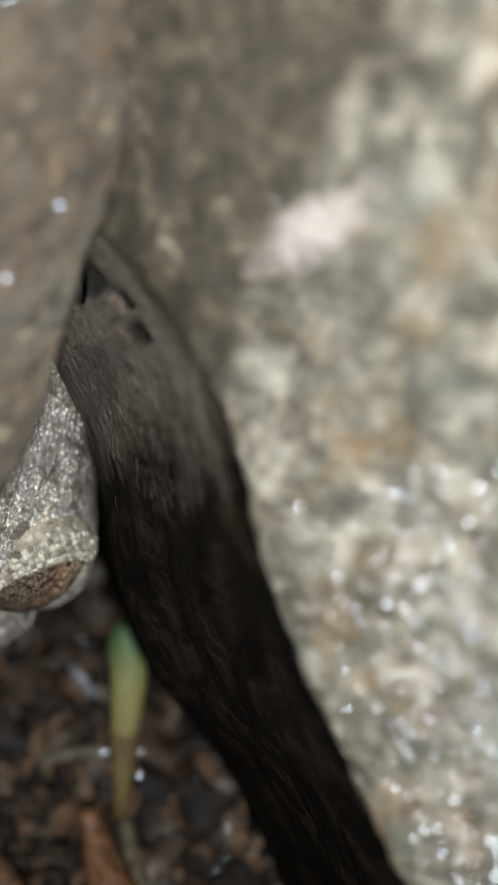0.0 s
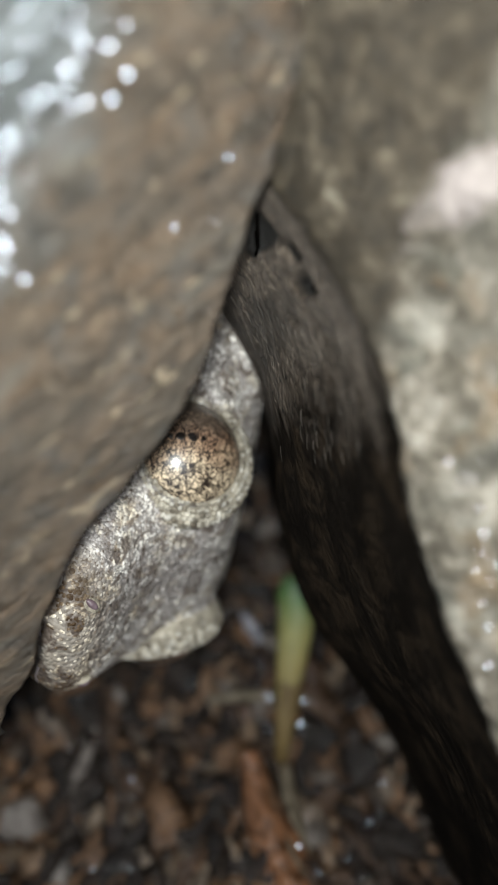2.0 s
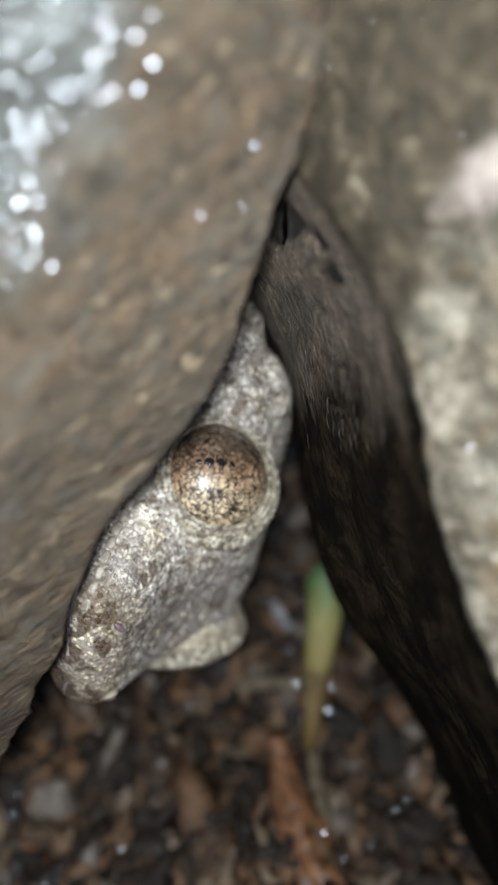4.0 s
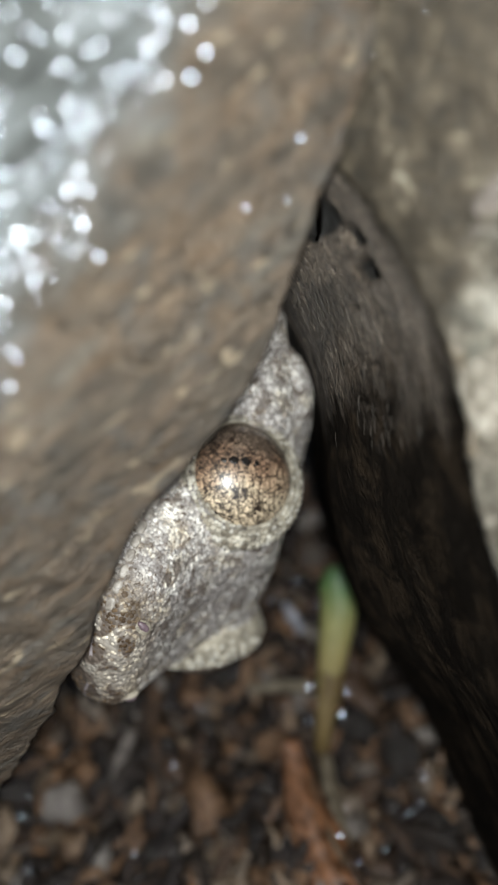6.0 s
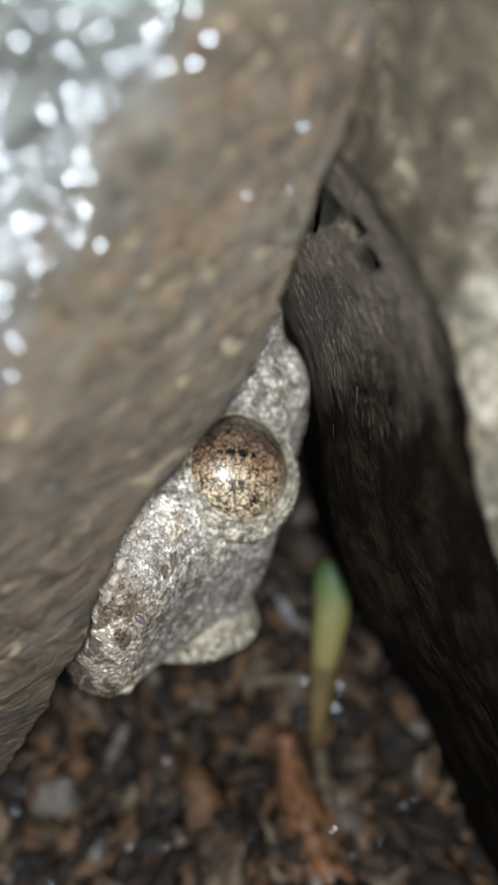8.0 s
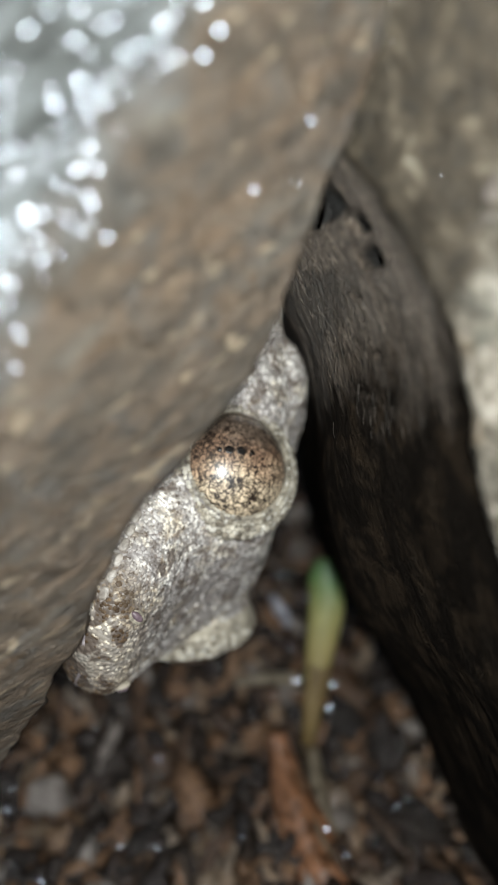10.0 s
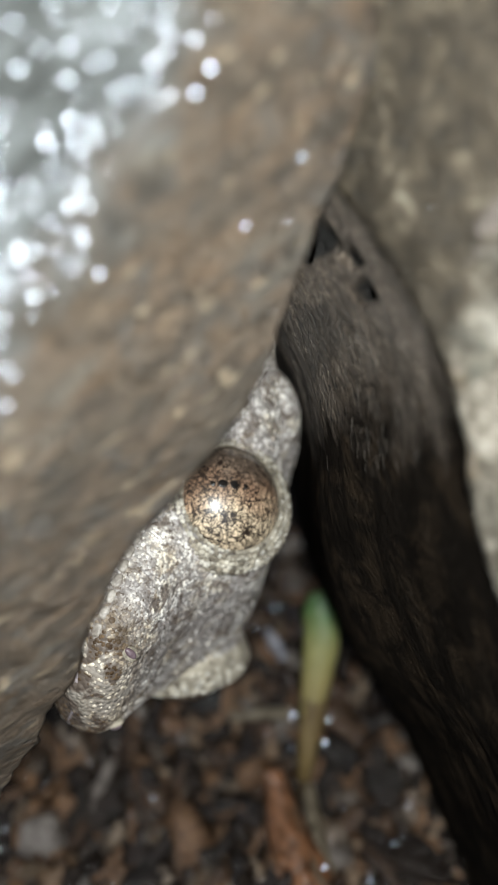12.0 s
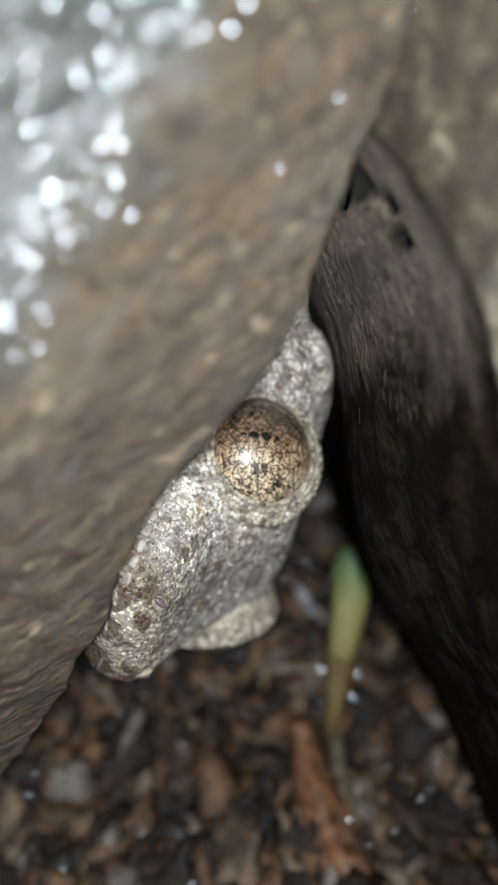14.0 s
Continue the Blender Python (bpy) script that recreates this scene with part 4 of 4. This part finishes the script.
def crumbs():
    """Loose crumbs, chips and bits of bark over the soil."""
    rng = random.Random(21)
    verts, faces = [], []
    bm = bmesh.new()
    bmesh.ops.create_icosphere(bm, subdivisions=2, radius=1)
    uv = [v.co.copy() for v in bm.verts]
    uf = [tuple(v.index for v in f.verts) for f in bm.faces]
    bm.free()
    for n in range(7500):
        x, y = rng.uniform(-0.035, 0.03), rng.uniform(0.012, 0.085)
        long = n % 4 == 0
        r = rng.choice((0.0004, 0.0005, 0.0007) if long else (0.0004, 0.0006, 0.0008, 0.001) if n % 5 else (0.001, 0.0014)) * rng.uniform(0.7, 1.2)
        z = ground_height(x, y) + r * rng.uniform(-0.2, 0.9) + (0.0008 if long else 0.0)
        q = Euler((rng.gauss(0, 0.5), rng.gauss(0, 0.5), rng.gauss(1.6, 0.7) if long else rng.uniform(0, 6))).to_matrix()
        st = Vector((rng.uniform(1.8, 4.5), rng.uniform(0.6, 1.0), rng.uniform(0.55, 0.9))) if long else Vector((rng.uniform(0.7, 1.8), rng.uniform(0.6, 1.1), rng.uniform(0.5, 0.9)))
        off = rng.uniform(0, 50)
        base = len(verts)
        for v in uv:
            k = 1 + 0.7 * noise.noise(v * 1.9 + Vector((off, 0, 0))) + 0.28 * noise.noise(v * 4.2 + Vector((0, off, 0)))
            verts.append(q @ Vector((v.x * st.x, v.y * st.y, v.z * st.z)) * r * k + Vector((x, y, z)))
        faces += [tuple(i + base for i in f) for f in uf]
    ob = mesh_object("soil_crumbs", verts, faces, CRUMB)
    tagged(ob, "loose wet brown crumbs, chips and bark bits", "soil", kind="stuff")


crumbs()


def soil_chip():
    """An angular tan crumb of stone or wood."""
    bm = bmesh.new()
    bmesh.ops.create_icosphere(bm, subdivisions=3, radius=1)
    for v in bm.verts:
        k = 1 + 0.5 * noise.noise(v.co * 1.3) + 0.25 * noise.noise(v.co * 3.5)
        v.co = Vector((v.co.x * 1.5, v.co.y * 0.8, v.co.z * 0.7)) * k
    me = bpy.data.meshes.new("soil_chip")
    bm.to_mesh(me)
    bm.free()
    me.materials.append(TAN)
    me.shade_smooth()
    return tagged(new("soil_chip", me), "small tan chip lying on dark wet soil", "chip", "chips on the soil")


first = soil_chip()
first.scale = (0.0009, 0.0009, 0.0009)
CHIPS = [(0.0131, 0.0355, 0.00056), (0.0108, 0.0364, 0.00043), (0.0089, 0.0387, 0.00037), (0.0075, 0.0399, 0.0005), (0.0112, 0.0322, 0.00037), (0.0065, 0.0334, 0.00062), (0.0152, 0.0298, 0.00043), (-0.006, 0.032, 0.00062), (-0.0119, 0.0381, 0.0005), (-0.0159, 0.0336, 0.00074), (-0.003, 0.0386, 0.00043), (-0.0146, 0.0303, 0.00081), (-0.0054, 0.0359, 0.00043), (-0.0098, 0.0303, 0.00062), (-0.0031, 0.0284, 0.00068)]
for k, (x, y, size) in enumerate(CHIPS):
    turn = pose(x, y, ground_height(x, y) + 0.0006 + 0.4 * size, 20 * math.sin(k * 2.1), 15 * math.cos(k * 1.3), 67 * k)
    if k == 0:
        first.matrix_basis = turn @ Matrix.Diagonal((size, size, size, 1))
    else:
        other = copy_thing(first, turn)
        other.scale = (size, size, size)


# ---- glitter on the stones ----
def flakes(name, places, label, seed):
    """Thin six-sided mirror flakes added for glints, roughly one way, in the crevice's frame."""
    rng = random.Random(seed)
    verts, faces = [], []
    for p, r, tilt in places:
        p = Vector(p)
        # turned so the torch is mirrored to where the camera sways
        sway = Vector((rng.uniform(-1.6, 3.2), rng.uniform(-1, 1), rng.uniform(-0.8, 1.8)))
        way = ((TORCH - p).normalized() + (sway - p).normalized()).normalized()
        way = (way + Vector((rng.gauss(0, tilt), rng.gauss(0, tilt), rng.gauss(0, tilt)))).normalized()
        q = way.to_track_quat("Z", "Y")
        base = len(verts)
        for h in (0.03, -0.05):
            for j in range(6):
                a = math.pi * j / 3
                verts.append((p + q @ Vector((r * math.cos(a), r * math.sin(a) * 0.8, h))) * MM)
        faces.append(tuple(base + j for j in range(6)))
        faces += [(base + j, base + 6 + j, base + 6 + (j + 1) % 6, base + (j + 1) % 6) for j in range(6)]
    ob = mesh_object(name, verts, faces, GLINT, smooth=False)
    sited(ob)
    tagged(ob, label, "mineral glitter", kind="stuff")


def glitter():
    rng = random.Random(8)
    spots = [((1.5, 35.6, 10.0), 0.034, 0.0), ((-0.4, 36.0, 7.7), 0.034, 0.0), ((1.0, 35.8, 7.9), 0.018, 0.0)]
    placed = []
    for n in range(900):
        z = rng.uniform(0.8, 22)
        xe = lerp_table(LEFT_EDGE, z)[0]
        # a wavering band that runs down to the left across the shoulder, and a loose scatter beyond it
        drift = rng.gauss(0, 0.6) if rng.random() < 0.6 else -abs(rng.gauss(0, 2.4))
        x = -6.7 + 0.62 * (z - 6.0) + 0.5 * math.sin(z * 1.3) + drift
        d = xe - x
        apart = rng.choice((0.25, 0.6, 0.7))
        if d < 2.0 or any(math.hypot(x - q[0], z - q[1]) < apart for q in placed):
            continue
        placed.append((x, z))
        r = rng.choice((0.020, 0.028, 0.036, 0.044, 0.056))
        spots.append((left_skin(z, d) + Vector((0.1, -0.4, 0.1)), r * rng.uniform(0.8, 1.2), 0.03))
    flakes("stone_glitter", spots, "bright glittering specks on brown stone", 1)
    spots = []
    placed = []
    for _ in range(1100):
        z = rng.uniform(-20, 0.5)
        d = 0.8 + abs(rng.gauss(4.2 + 0.15 * (z + 6), 1.9))
        p = right_skin(z, d)
        if any(math.hypot(p.x - q.x, z - q.z) < 0.30 for q in placed):
            continue
        placed.append(p)
        spots.append((p + Vector((-0.1, -0.35, 0)), 0.018 + 0.026 * rng.random() ** 2, 0.05))
    for _ in range(60):
        z = rng.uniform(-20, 16)
        p = right_skin(z, rng.uniform(1.5, 10))
        spots.append((p + Vector((0, -0.12, 0)), rng.uniform(0.008, 0.016), 0.09))
    flakes("pale_stone_glitter", spots, "bright glittering specks on pale stone", 2)
    # mirror flakes added over the soil in place of wet highlights
    spots = [((3.3, 75.0, -19.2), 0.06, 0.0), ((3.55, 75.0, -19.15), 0.06, 0.0), ((5.6, 72.8, -20.5), 0.08, 0.0), ((5.9, 73.2, -19.0), 0.06, 0.0), ((9.2, 72.4, -28.2), 0.07, 0.0), ((5.2, 68.5, -27.5), 0.07, 0.0)]
    for _ in range(150):
        x, y = rng.uniform(-0.02, 0.012), rng.uniform(0.02, 0.07)
        w = Vector((x, y, ground_height(x, y) + rng.uniform(0.0012, 0.0024)))
        spots.append((SITE.inverted() @ w, rng.choice((0.02, 0.03, 0.045, 0.06)), 0.1))
    flakes("soil_glint_flakes", spots, "tiny mirror flakes standing in for wet glints on the soil", 3)


glitter()


# ---- what moves ----
def motions():
    # forward, left and up of the head in the crevice's frame; place of its middle
    def head_pose(f, l, place):
        f = Vector(f).normalized()
        l = (Vector(l) - f * f.dot(Vector(l))).normalized()
        m = Matrix((f, l, f.cross(l))).transposed().to_4x4()
        return GECKO.matrix_world.inverted() @ site_pose(Matrix.Translation(place) @ m)

    fa, la, pa = (-0.33, -0.93, -0.19), (0.01, 0.18, -0.983), (-2.85, 58.6, 2.75)
    fb, lb, pb = (-0.365, -0.76, -0.525), (-0.10, 0.77, -0.63), (-4.5, 60.9, -6.5)

    def between(k, shift):
        f = Vector(fa).lerp(Vector(fb), k)
        l = Vector(la).lerp(Vector(lb), k)
        p = Vector(pa).lerp(Vector(pb), k) + Vector(shift)
        return head_pose(f, l, p)

    rows = [(0, between(0, (0, 0, 0))), (1.1, between(0, (0, 0, 0))), (1.2, between(0.25, (0, 0, -0.3))), (1.3, between(0.52, (-0.8, 0, 0.4))), (1.4, between(0.74, (0.0, 0, 0.5))),
            (1.5, between(0.78, (0.0, 0, 0.5))), (2.0, between(0.90, (0.0, 0, 0.7))), (2.5, between(1, (0, 0, 0))), (14, between(1, (0, 0, 0)))]
    walk(GECKO_HEAD, rows)


motions()
